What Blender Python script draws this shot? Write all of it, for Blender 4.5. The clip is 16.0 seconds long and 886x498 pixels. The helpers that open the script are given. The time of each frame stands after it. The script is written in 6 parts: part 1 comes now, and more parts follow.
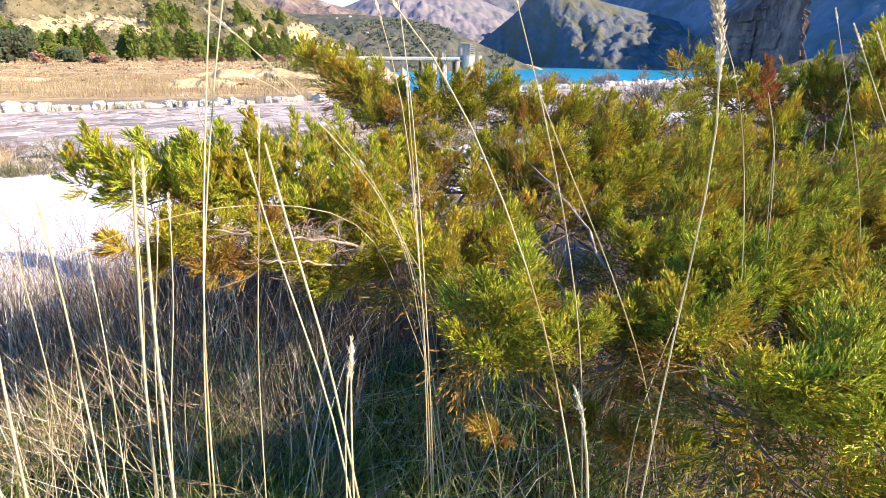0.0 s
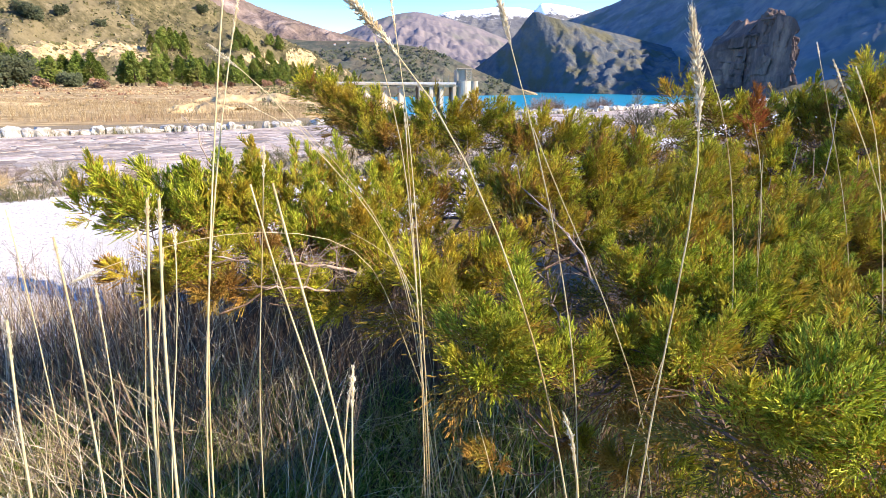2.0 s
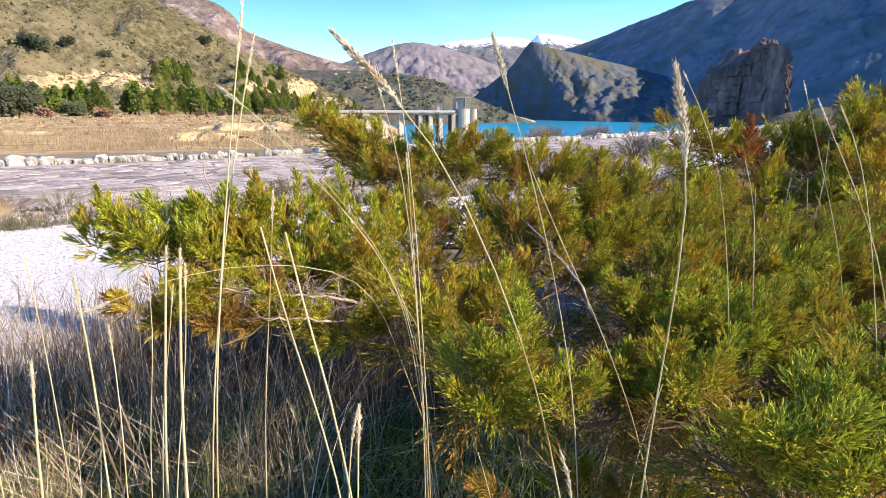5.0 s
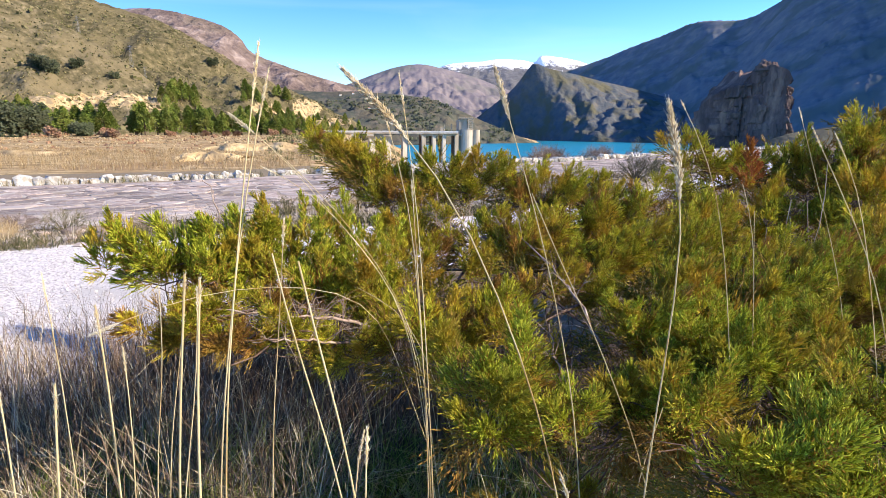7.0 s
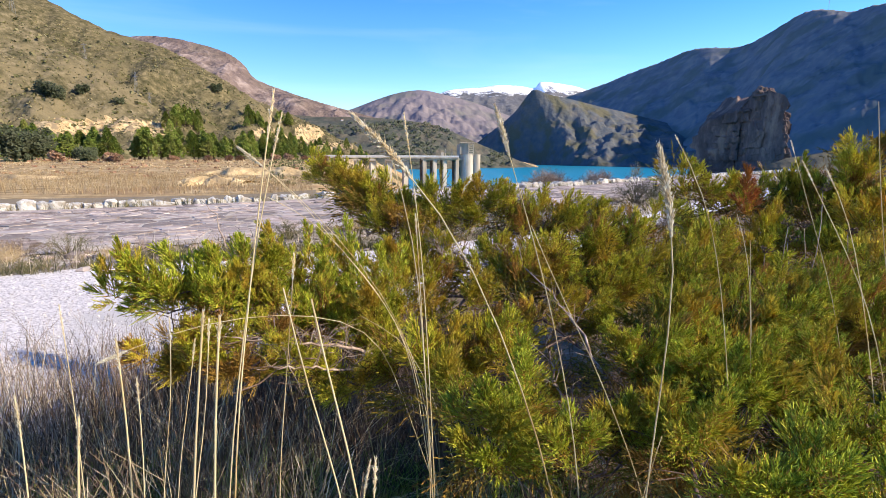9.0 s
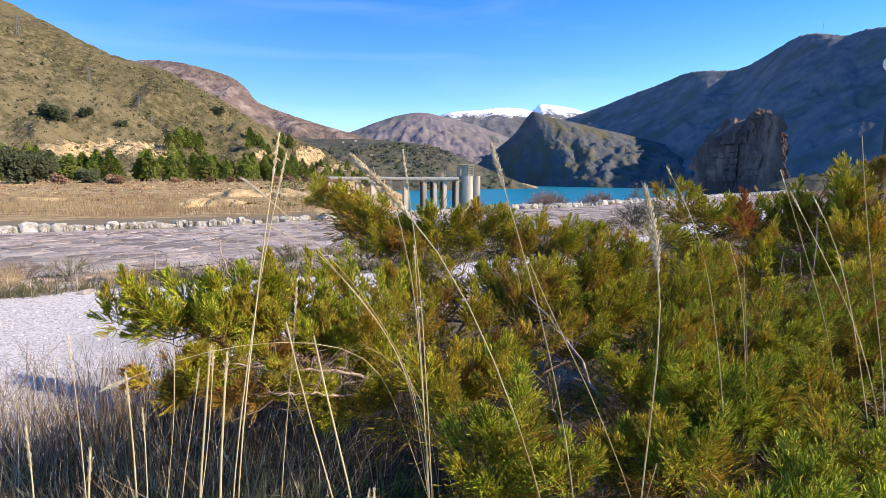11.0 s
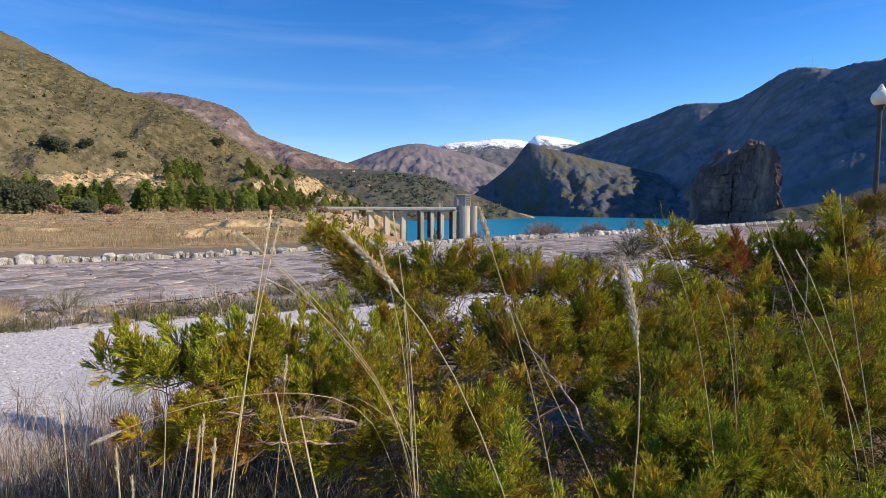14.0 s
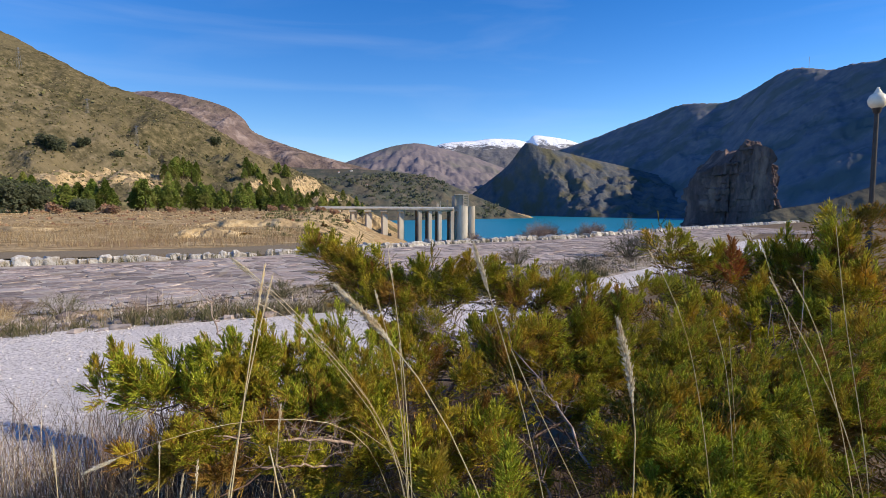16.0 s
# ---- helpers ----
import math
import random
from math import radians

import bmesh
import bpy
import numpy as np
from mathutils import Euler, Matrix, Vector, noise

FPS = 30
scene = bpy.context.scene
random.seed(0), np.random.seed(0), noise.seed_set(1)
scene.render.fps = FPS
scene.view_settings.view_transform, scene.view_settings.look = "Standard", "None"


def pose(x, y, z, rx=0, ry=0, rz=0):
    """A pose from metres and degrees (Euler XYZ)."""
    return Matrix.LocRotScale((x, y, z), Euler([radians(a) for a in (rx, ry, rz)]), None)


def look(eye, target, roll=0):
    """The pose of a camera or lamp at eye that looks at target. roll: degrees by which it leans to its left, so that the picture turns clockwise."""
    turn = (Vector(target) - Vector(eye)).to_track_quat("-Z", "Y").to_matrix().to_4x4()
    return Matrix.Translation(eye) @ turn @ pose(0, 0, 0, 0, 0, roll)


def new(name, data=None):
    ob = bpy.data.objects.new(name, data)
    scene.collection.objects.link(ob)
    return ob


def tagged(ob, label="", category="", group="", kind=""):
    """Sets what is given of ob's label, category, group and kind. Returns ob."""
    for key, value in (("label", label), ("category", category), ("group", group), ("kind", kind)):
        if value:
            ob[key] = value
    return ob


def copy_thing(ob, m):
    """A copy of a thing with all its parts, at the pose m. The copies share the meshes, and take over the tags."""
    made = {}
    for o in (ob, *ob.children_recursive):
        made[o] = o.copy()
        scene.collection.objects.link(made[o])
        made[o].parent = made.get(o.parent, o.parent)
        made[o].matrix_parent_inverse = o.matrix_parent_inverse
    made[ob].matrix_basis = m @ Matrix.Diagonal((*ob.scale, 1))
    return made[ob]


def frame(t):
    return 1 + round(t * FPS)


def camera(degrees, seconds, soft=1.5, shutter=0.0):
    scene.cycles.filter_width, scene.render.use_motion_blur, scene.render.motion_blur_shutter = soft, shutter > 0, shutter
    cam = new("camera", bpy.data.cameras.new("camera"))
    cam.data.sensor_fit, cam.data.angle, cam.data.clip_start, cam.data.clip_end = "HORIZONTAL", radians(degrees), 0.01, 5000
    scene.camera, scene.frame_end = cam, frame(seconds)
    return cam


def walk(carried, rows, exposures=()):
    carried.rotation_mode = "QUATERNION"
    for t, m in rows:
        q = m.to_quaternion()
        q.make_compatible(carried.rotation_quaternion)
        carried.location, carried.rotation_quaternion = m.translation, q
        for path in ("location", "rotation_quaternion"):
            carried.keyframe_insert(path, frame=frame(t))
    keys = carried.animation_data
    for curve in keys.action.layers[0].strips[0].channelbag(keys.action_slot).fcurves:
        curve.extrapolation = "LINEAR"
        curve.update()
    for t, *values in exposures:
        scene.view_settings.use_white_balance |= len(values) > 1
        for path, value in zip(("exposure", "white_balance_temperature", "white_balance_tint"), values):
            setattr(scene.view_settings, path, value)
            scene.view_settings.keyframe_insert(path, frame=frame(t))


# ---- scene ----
cam = camera(76.6, 16.0, soft=0.75)
PATH = [
    (0, (-0.015, 0.03, 0.948), (-0.007, 1.924, 0.306), 0.4),
    (0.5, (-0.016, 0.025, 0.956), (-0.008, 1.928, 0.342), 0.4),
    (1, (-0.015, 0.021, 0.957), (-0.006, 1.93, 0.361), 0.4),
    (1.5, (-0.018, 0.015, 0.96), (-0.004, 1.93, 0.383), 0.4),
    (2, (-0.015, 0.012, 0.961), (0.004, 1.931, 0.397), 0.4),
    (2.5, (-0.015, 0.008, 0.963), (0.007, 1.931, 0.412), 0.4),
    (3, (-0.016, 0.006, 0.966), (0.006, 1.932, 0.428), 0.5),
    (3.5, (-0.013, 0.005, 0.969), (0.011, 1.934, 0.444), 0.4),
    (4, (-0.014, 0.002, 0.973), (0.009, 1.936, 0.465), 0.3),
    (6.5, (-0.018, -0.021, 0.986), (-0.006, 1.933, 0.562), 0.3),
    (7, (-0.018, -0.025, 0.99), (-0.009, 1.933, 0.584), 0.3),
    (7.5, (-0.02, -0.029, 0.996), (-0.011, 1.933, 0.609), 0.3),
    (8, (-0.021, -0.035, 0.998), (-0.014, 1.931, 0.63), 0.3),
    (8.5, (-0.021, -0.043, 1.003), (-0.014, 1.927, 0.657), 0.4),
    (9, (-0.021, -0.048, 1.006), (-0.015, 1.926, 0.683), 0.3),
    (11.5, (-0.016, -0.078, 1.03), (-0.011, 1.91, 0.808), 0.2),
    (12, (-0.015, -0.087, 1.036), (-0.009, 1.904, 0.847), 0.2),
    (12.5, (-0.015, -0.094, 1.043), (-0.01, 1.9, 0.881), 0.2),
    (13, (-0.011, -0.098, 1.05), (-0.004, 1.897, 0.905), 0.1),
    (13.5, (-0.006, -0.089, 1.055), (0.006, 1.906, 0.913), 0.2),
    (14, (-0.006, -0.084, 1.071), (0.008, 1.91, 0.927), 0.2),
    (14.5, (-0.001, -0.077, 1.087), (0.015, 1.917, 0.942), 0.2),
    (15, (0.002, -0.074, 1.101), (0.021, 1.921, 0.956), 0.2),
    (15.5, (-0.001, -0.072, 1.117), (0.02, 1.923, 0.972), 0.3),
    (16, (-0.003, -0.077, 1.127), (0.019, 1.918, 0.982), 0.3),
]
walk(cam, [(t, look(eye, target, roll)) for t, eye, target, roll in PATH],
     [(0.0, 1.64), (2.0, 1.47), (4.0, 1.33), (7.0, 1.1), (9.0, 0.95), (11.5, 0.72), (12.5, 0.5), (14.0, 0.37), (16.0, 0.31)])

# ---- world and sun ----
SUN_AZ, SUN_EL = radians(107), radians(30)   # azimuth clockwise from +y, elevation
world = bpy.data.worlds.new("world")
scene.world = world
world.use_nodes = True
wn, wl = world.node_tree.nodes, world.node_tree.links
sky = wn.new("ShaderNodeTexSky")
sky.sky_type, sky.sun_disc = "NISHITA", False
sky.sun_elevation, sky.sun_rotation = SUN_EL, -SUN_AZ
sky.altitude, sky.air_density, sky.dust_density, sky.ozone_density = 900, 1.0, 0.1, 2.5
bg = wn["Background"]
bg.inputs["Strength"].default_value = 0.142
hue = wn.new("ShaderNodeHueSaturation")
hue.inputs["Hue"].default_value, hue.inputs["Saturation"].default_value = 0.513, 1.4
wl.new(sky.outputs[0], hue.inputs["Color"])
# thin cirrus
wt, wm, wz, wr, wx = (wn.new("ShaderNode" + k) for k in ("TexCoord", "Mapping", "TexNoise", "ValToRGB", "Mix"))
wx.data_type = "RGBA"
wm.inputs["Scale"].default_value, wm.inputs["Rotation"].default_value = (1.2, 1.2, 9.0), (0, radians(14), 0)
wz.inputs["Scale"].default_value, wz.inputs["Detail"].default_value, wz.inputs["Distortion"].default_value = 1.6, 7, 0.6
wr.color_ramp.elements[0].position, wr.color_ramp.elements[1].position = 0.5, 0.85
wr.color_ramp.elements[1].color = (0.12, 0.12, 0.12, 1)
wl.new(wt.outputs["Generated"], wm.inputs[0])
wl.new(wm.outputs[0], wz.inputs[0])
wl.new(wz.outputs[0], wr.inputs[0])
wl.new(wr.outputs[0], wx.inputs[0])
wl.new(hue.outputs[0], wx.inputs[6])
wx.inputs[7].default_value = (5.2, 5.6, 6.0, 1)
wl.new(wx.outputs[2], bg.inputs["Color"])

sun_data = bpy.data.lights.new("sun", "SUN")
sun_data.energy, sun_data.angle, sun_data.color = 5.0, radians(0.53), (1.0, 0.87, 0.69)
sun = new("sun", sun_data)
to_sun = Vector((math.sin(SUN_AZ) * math.cos(SUN_EL), math.cos(SUN_AZ) * math.cos(SUN_EL), math.sin(SUN_EL)))
sun.matrix_world = Matrix.Translation(to_sun * 50) @ to_sun.to_track_quat("Z", "Y").to_matrix().to_4x4()

# ---- materials ----


def mat(name, stops, scale=5.0, detail=6.0, rough=0.9, bump=0.3, bump_scale=None, bump_dist=0.01, vary=0.0, island=0.0,
        coords="Object", stretch=(1, 1, 1), metallic=0.0, spec=0.3, second=None, second_scale=1.0):
    """Noise through a colour ramp, a second larger patch colour, random lightness per object or island, and bump."""
    m = bpy.data.materials.new(name)
    m.use_nodes = True
    n, l = m.node_tree.nodes, m.node_tree.links
    b = n["Principled BSDF"]
    b.inputs["Roughness"].default_value, b.inputs["Metallic"].default_value = rough, metallic
    b.inputs["Specular IOR Level"].default_value = spec
    tc, mp = n.new("ShaderNodeTexCoord"), n.new("ShaderNodeMapping")
    mp.inputs["Scale"].default_value = stretch
    l.new(tc.outputs[coords], mp.inputs[0])
    nz, ramp = n.new("ShaderNodeTexNoise"), n.new("ShaderNodeValToRGB")
    nz.inputs["Scale"].default_value, nz.inputs["Detail"].default_value = scale, detail
    nz.inputs["Roughness"].default_value = 0.65
    l.new(mp.outputs[0], nz.inputs[0])
    l.new(nz.outputs[0], ramp.inputs[0])
    el = ramp.color_ramp.elements
    lo, hi = 0.32, 0.68
    for i, c in enumerate(stops):
        p = lo + (hi - lo) * i / max(1, len(stops) - 1)
        e = el[i] if i < 2 else el.new(p)
        e.position, e.color = p, (*c, 1)
    col = ramp.outputs[0]
    if second:
        n2, r2, mx = n.new("ShaderNodeTexNoise"), n.new("ShaderNodeValToRGB"), n.new("ShaderNodeMix")
        mx.data_type = "RGBA"
        n2.inputs["Scale"].default_value, n2.inputs["Detail"].default_value = second_scale, 4
        l.new(mp.outputs[0], n2.inputs[0])
        l.new(n2.outputs[0], r2.inputs[0])
        r2.color_ramp.elements[0].position, r2.color_ramp.elements[1].position = 0.48, 0.62
        l.new(r2.outputs[0], mx.inputs[0])
        l.new(col, mx.inputs[6])
        mx.inputs[7].default_value = (*second, 1)
        col = mx.outputs[2]
    for amount, node, out in ((vary, "ShaderNodeObjectInfo", "Random"), (island, "ShaderNodeNewGeometry", "Random Per Island")):
        if amount:
            rn, mr, hs = n.new(node), n.new("ShaderNodeMapRange"), n.new("ShaderNodeHueSaturation")
            mr.inputs[3].default_value, mr.inputs[4].default_value = 1 - amount, 1 + amount
            l.new(rn.outputs[out], mr.inputs[0])
            l.new(mr.outputs[0], hs.inputs["Value"])
            l.new(col, hs.inputs["Color"])
            col = hs.outputs[0]
    l.new(col, b.inputs["Base Color"])
    if bump:
        nb, bp = n.new("ShaderNodeTexNoise"), n.new("ShaderNodeBump")
        nb.inputs["Scale"].default_value, nb.inputs["Detail"].default_value = bump_scale or scale * 3, 8
        bp.inputs["Strength"].default_value, bp.inputs["Distance"].default_value = bump, bump_dist
        l.new(mp.outputs[0], nb.inputs[0])
        l.new(nb.outputs[0], bp.inputs["Height"])
        l.new(bp.outputs[0], b.inputs["Normal"])
    return m


def leaf_mat(name, stops, patch, patch_scale, patch_at=(0.5, 0.64), glow=0.25, island=0.3, vary=0.2, rough=0.55):
    """Thin plant matter: random colour per twig between stops, patches of dry colour, light passing through."""
    m = bpy.data.materials.new(name)
    m.use_nodes = True
    n, l = m.node_tree.nodes, m.node_tree.links
    b = n["Principled BSDF"]
    b.inputs["Roughness"].default_value, b.inputs["Specular IOR Level"].default_value = rough, 0.15
    geo, ramp = n.new("ShaderNodeNewGeometry"), n.new("ShaderNodeValToRGB")
    l.new(geo.outputs["Random Per Island"], ramp.inputs[0])
    el = ramp.color_ramp.elements
    for i, c in enumerate(stops):
        p = i / max(1, len(stops) - 1)
        e = el[i] if i < 2 else el.new(p)
        e.position, e.color = p, (*c, 1)
    nz, r2, mx = n.new("ShaderNodeTexNoise"), n.new("ShaderNodeValToRGB"), n.new("ShaderNodeMix")
    mx.data_type = "RGBA"
    nz.inputs["Scale"].default_value, nz.inputs["Detail"].default_value = patch_scale, 5
    l.new(geo.outputs["Position"], nz.inputs[0])
    l.new(nz.outputs[0], r2.inputs[0])
    r2.color_ramp.elements[0].position, r2.color_ramp.elements[1].position = patch_at
    l.new(r2.outputs[0], mx.inputs[0])
    l.new(ramp.outputs[0], mx.inputs[6])
    mx.inputs[7].default_value = (*patch, 1)
    info, mr, hs = n.new("ShaderNodeObjectInfo"), n.new("ShaderNodeMapRange"), n.new("ShaderNodeHueSaturation")
    mr.inputs[3].default_value, mr.inputs[4].default_value = 1 - vary, 1 + vary
    l.new(info.outputs["Random"], mr.inputs[0])
    l.new(mr.outputs[0], hs.inputs["Value"])
    l.new(mx.outputs[2], hs.inputs["Color"])
    l.new(hs.outputs[0], b.inputs["Base Color"])
    tr, ms = n.new("ShaderNodeBsdfTranslucent"), n.new("ShaderNodeMixShader")
    ms.inputs[0].default_value = glow
    l.new(hs.outputs[0], tr.inputs[0])
    l.new(b.outputs[0], ms.inputs[1])
    l.new(tr.outputs[0], ms.inputs[2])
    l.new(ms.outputs[0], n["Material Output"].inputs[0])
    return m


M_SOIL = mat("soil", [(0.05, 0.031, 0.018), (0.12, 0.08, 0.047), (0.21, 0.15, 0.092)], 3, rough=0.95, bump=0.6, bump_scale=25, bump_dist=0.02,
             second=(0.14, 0.1, 0.055), second_scale=0.7)
M_GRAVEL = mat("gravel", [(0.16, 0.14, 0.13), (0.58, 0.535, 0.515), (0.78, 0.73, 0.71)], 45, rough=0.95, bump=0.8, bump_scale=90, bump_dist=0.012,
               second=(0.46, 0.43, 0.405), second_scale=0.8)
M_PEBBLE = mat("pebble", [(0.42, 0.39, 0.375), (0.62, 0.585, 0.565)], 30, rough=0.95, bump=0.2, island=0.4, spec=0.1)
M_MORTAR = mat("mortar", [(0.3, 0.255, 0.215), (0.52, 0.46, 0.4)], 12, rough=0.95, bump=0.5, second=(0.27, 0.21, 0.15), second_scale=0.6)
M_FLAG = mat("flagstone", [(0.15, 0.112, 0.1), (0.29, 0.228, 0.2), (0.52, 0.44, 0.37)], 7, rough=0.9, bump=0.9, vary=0.45, bump_dist=0.015, second=(0.3, 0.26, 0.24), second_scale=1.1)
M_FLAG_FAR = mat("flagstone_far", [(0.15, 0.112, 0.1), (0.29, 0.228, 0.2), (0.52, 0.44, 0.37)], 7, rough=0.9, bump=0.9, island=0.45, bump_dist=0.015, second=(0.3, 0.26, 0.24), second_scale=1.1)
M_KERB = mat("limestone", [(0.28, 0.26, 0.23), (0.46, 0.44, 0.41), (0.6, 0.58, 0.55)], 6, rough=0.9, bump=0.6, vary=0.2, bump_dist=0.02,
             second=(0.33, 0.29, 0.24), second_scale=3)
M_ROAD = mat("dusty_asphalt", [(0.17, 0.14, 0.1), (0.25, 0.205, 0.15)], 8, rough=1.0, bump=0.2, spec=0.0)
M_CONCRETE = mat("concrete", [(0.34, 0.295, 0.235), (0.47, 0.415, 0.34), (0.58, 0.52, 0.43)], 0.5, rough=0.9, bump=0.2, stretch=(1, 1, 0.25),
                 second=(0.33, 0.28, 0.22), second_scale=0.25)
M_PALE_CONCRETE = mat("pale_concrete", [(0.5, 0.48, 0.45), (0.66, 0.64, 0.61)], 0.8, rough=0.9, bump=0.1)
M_STEEL = mat("painted_steel", [(0.035, 0.03, 0.028), (0.07, 0.06, 0.055)], 3, rough=0.5, bump=0.1, metallic=0.3)
M_PYLON = mat("galvanised_steel", [(0.2, 0.2, 0.2), (0.3, 0.3, 0.3)], 2, rough=0.5, metallic=0.6, bump=0)
M_GLOBE = mat("opal_globe", [(0.72, 0.66, 0.5), (0.82, 0.77, 0.62)], 6, rough=0.25, bump=0.0, spec=0.5)
M_SCRUB = mat("scrub_slope", [(0.045, 0.044, 0.022), (0.105, 0.09, 0.05), (0.21, 0.17, 0.1)], 0.3, 10, rough=1, bump=1.0, bump_scale=0.35, bump_dist=1.2,
              second=(0.15, 0.125, 0.07), second_scale=0.03, spec=0.0)
# tanner copy of the scrub, lightened so the spur's sunlight is partly colour
M_SCRUB_SPUR = mat("dry_sunlit_scrub_slope", [(0.045, 0.043, 0.023), (0.11, 0.094, 0.055), (0.22, 0.18, 0.115)], 0.3, 10, rough=1, bump=1.0, bump_scale=0.4, bump_dist=1.0,
                   second=(0.165, 0.135, 0.08), second_scale=0.04, spec=0.0)
M_BANK = mat("sandy_bank", [(0.2, 0.14, 0.075), (0.42, 0.31, 0.17), (0.6, 0.47, 0.28)], 0.6, 9, rough=1, bump=1.0, bump_scale=0.6, bump_dist=0.6, spec=0.0,
             second=(0.22, 0.17, 0.11), second_scale=0.35)
M_FIELD = mat("dry_field", [(0.17, 0.125, 0.07), (0.35, 0.255, 0.14), (0.52, 0.4, 0.24)], 0.6, 9, rough=1, bump=0.8, bump_scale=2, bump_dist=0.3, spec=0.0,
              second=(0.3, 0.2, 0.11), second_scale=0.09)
M_BROWN = mat("brown_mountain", [(0.1, 0.076, 0.07), (0.175, 0.132, 0.12), (0.32, 0.255, 0.23)], 0.02, 10, rough=1, bump=1.0, bump_scale=0.04, bump_dist=16,
              second=(0.15, 0.118, 0.095), second_scale=0.008, spec=0.0)
# violet-blue cast: air haze mixed into the rock colour
M_VIOLET = mat("hazy_far_mountain", [(0.14, 0.125, 0.145), (0.18, 0.158, 0.172), (0.24, 0.2, 0.195)], 0.016, 9, rough=1, bump=0.4, bump_scale=0.05, bump_dist=5,
               second=(0.15, 0.145, 0.138), second_scale=0.006, spec=0.0)
M_WOOD_HILL = mat("wooded_hill", [(0.055, 0.064, 0.056), (0.08, 0.085, 0.07), (0.14, 0.12, 0.098)], 0.05, 9, rough=1, bump=0.8, bump_scale=0.12, bump_dist=3,
                  second=(0.105, 0.095, 0.072), second_scale=0.02, spec=0.0)
# haze and blue sky fill are tinted into the slope's base colour
M_HAZE_MTN = mat("hazy_rocky_mountain", [(0.1, 0.115, 0.138), (0.14, 0.15, 0.168), (0.21, 0.195, 0.18)], 0.03, 10, rough=1, bump=0.6, bump_scale=0.07, bump_dist=1.6,
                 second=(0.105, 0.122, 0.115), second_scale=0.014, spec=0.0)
# bluish stops paint distance haze into the pyramid's colour
M_PYRAMID = mat("hazy_scrub_rock_mountain", [(0.07, 0.085, 0.1), (0.1, 0.108, 0.118), (0.15, 0.132, 0.11)], 0.05, 10, rough=1, bump=0.7, bump_scale=0.11, bump_dist=4,
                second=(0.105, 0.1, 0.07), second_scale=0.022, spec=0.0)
M_VERGE = mat("stony_verge", [(0.15, 0.115, 0.08), (0.29, 0.24, 0.18), (0.5, 0.44, 0.37)], 7, rough=1, bump=0.7, bump_scale=30, bump_dist=0.015, second=(0.25, 0.2, 0.13), second_scale=1.2)

M_ROCK = mat("crag_rock", [(0.07, 0.054, 0.054), (0.12, 0.09, 0.084), (0.27, 0.185, 0.145)], 0.14, 8, rough=1, bump=0.8, bump_scale=0.35, bump_dist=1.0,
             stretch=(1, 1, 0.4), spec=0.0)
M_BARK = mat("juniper_bark", [(0.055, 0.034, 0.024), (0.12, 0.075, 0.055), (0.26, 0.185, 0.145)], 40, rough=0.9, bump=0.5, stretch=(1, 1, 0.3), bump_dist=0.003)
M_DEADWOOD = mat("dead_juniper_wood", [(0.16, 0.105, 0.08), (0.3, 0.22, 0.17), (0.48, 0.39, 0.32)], 60, rough=0.9, bump=0.5, stretch=(1, 1, 0.3), bump_dist=0.002)
M_TRUNK = mat("pine_bark", [(0.07, 0.05, 0.035), (0.14, 0.1, 0.07)], 4, rough=0.95, bump=0.5)
M_JUNIPER = leaf_mat("juniper_twigs", [(0.16, 0.16, 0.011), (0.375, 0.36, 0.024), (0.64, 0.59, 0.065)], (0.53, 0.29, 0.035), 4.6, (0.5, 0.74), glow=0.24, vary=0.14)
M_JUNIPER_RED = leaf_mat("juniper_red_twigs", [(0.22, 0.06, 0.02), (0.38, 0.12, 0.03), (0.5, 0.2, 0.06)], (0.3, 0.12, 0.03), 6, glow=0.3)
M_JUNIPER_FRESH = leaf_mat("juniper_fresh_twigs", [(0.14, 0.163, 0.013), (0.32, 0.355, 0.024), (0.58, 0.6, 0.07)], (0.46, 0.31, 0.035), 7.5, (0.49, 0.7), glow=0.24, vary=0.12)
M_JUNIPER_OLD = leaf_mat("juniper_old_twigs", [(0.24, 0.13, 0.022), (0.4, 0.22, 0.035), (0.52, 0.33, 0.07)], (0.3, 0.24, 0.03), 6, glow=0.25)
M_JUNIPER_DRY = leaf_mat("juniper_dry_twigs", [(0.2, 0.1, 0.022), (0.37, 0.195, 0.04), (0.5, 0.29, 0.075)], (0.28, 0.23, 0.03), 6, (0.46, 0.62), glow=0.3)
# old brown inner growth, darkened in colour to paint the shade inside cushions
M_JUNIPER_DARK = leaf_mat("juniper_painted_shade_twigs", [(0.07, 0.08, 0.01), (0.13, 0.12, 0.014), (0.24, 0.15, 0.025)], (0.26, 0.14, 0.03), 4, glow=0.2)
M_STRAW = leaf_mat("straw", [(0.5, 0.38, 0.19), (0.66, 0.54, 0.31), (0.78, 0.69, 0.48)], (0.5, 0.35, 0.16), 9, glow=0.3)
M_SEED = leaf_mat("seed_head", [(0.64, 0.55, 0.38), (0.8, 0.73, 0.57), (0.9, 0.87, 0.78)], (0.66, 0.55, 0.36), 60, glow=0.5)
M_BLEACHED = leaf_mat("bleached_stems", [(0.38, 0.3, 0.21), (0.58, 0.49, 0.36), (0.78, 0.72, 0.6)], (0.5, 0.41, 0.28), 9, glow=0.25)
M_VERGE_HERB = leaf_mat("verge_herbs", [(0.06, 0.065, 0.03), (0.12, 0.115, 0.055), (0.22, 0.19, 0.11)], (0.2, 0.15, 0.09), 1.5, glow=0.15)
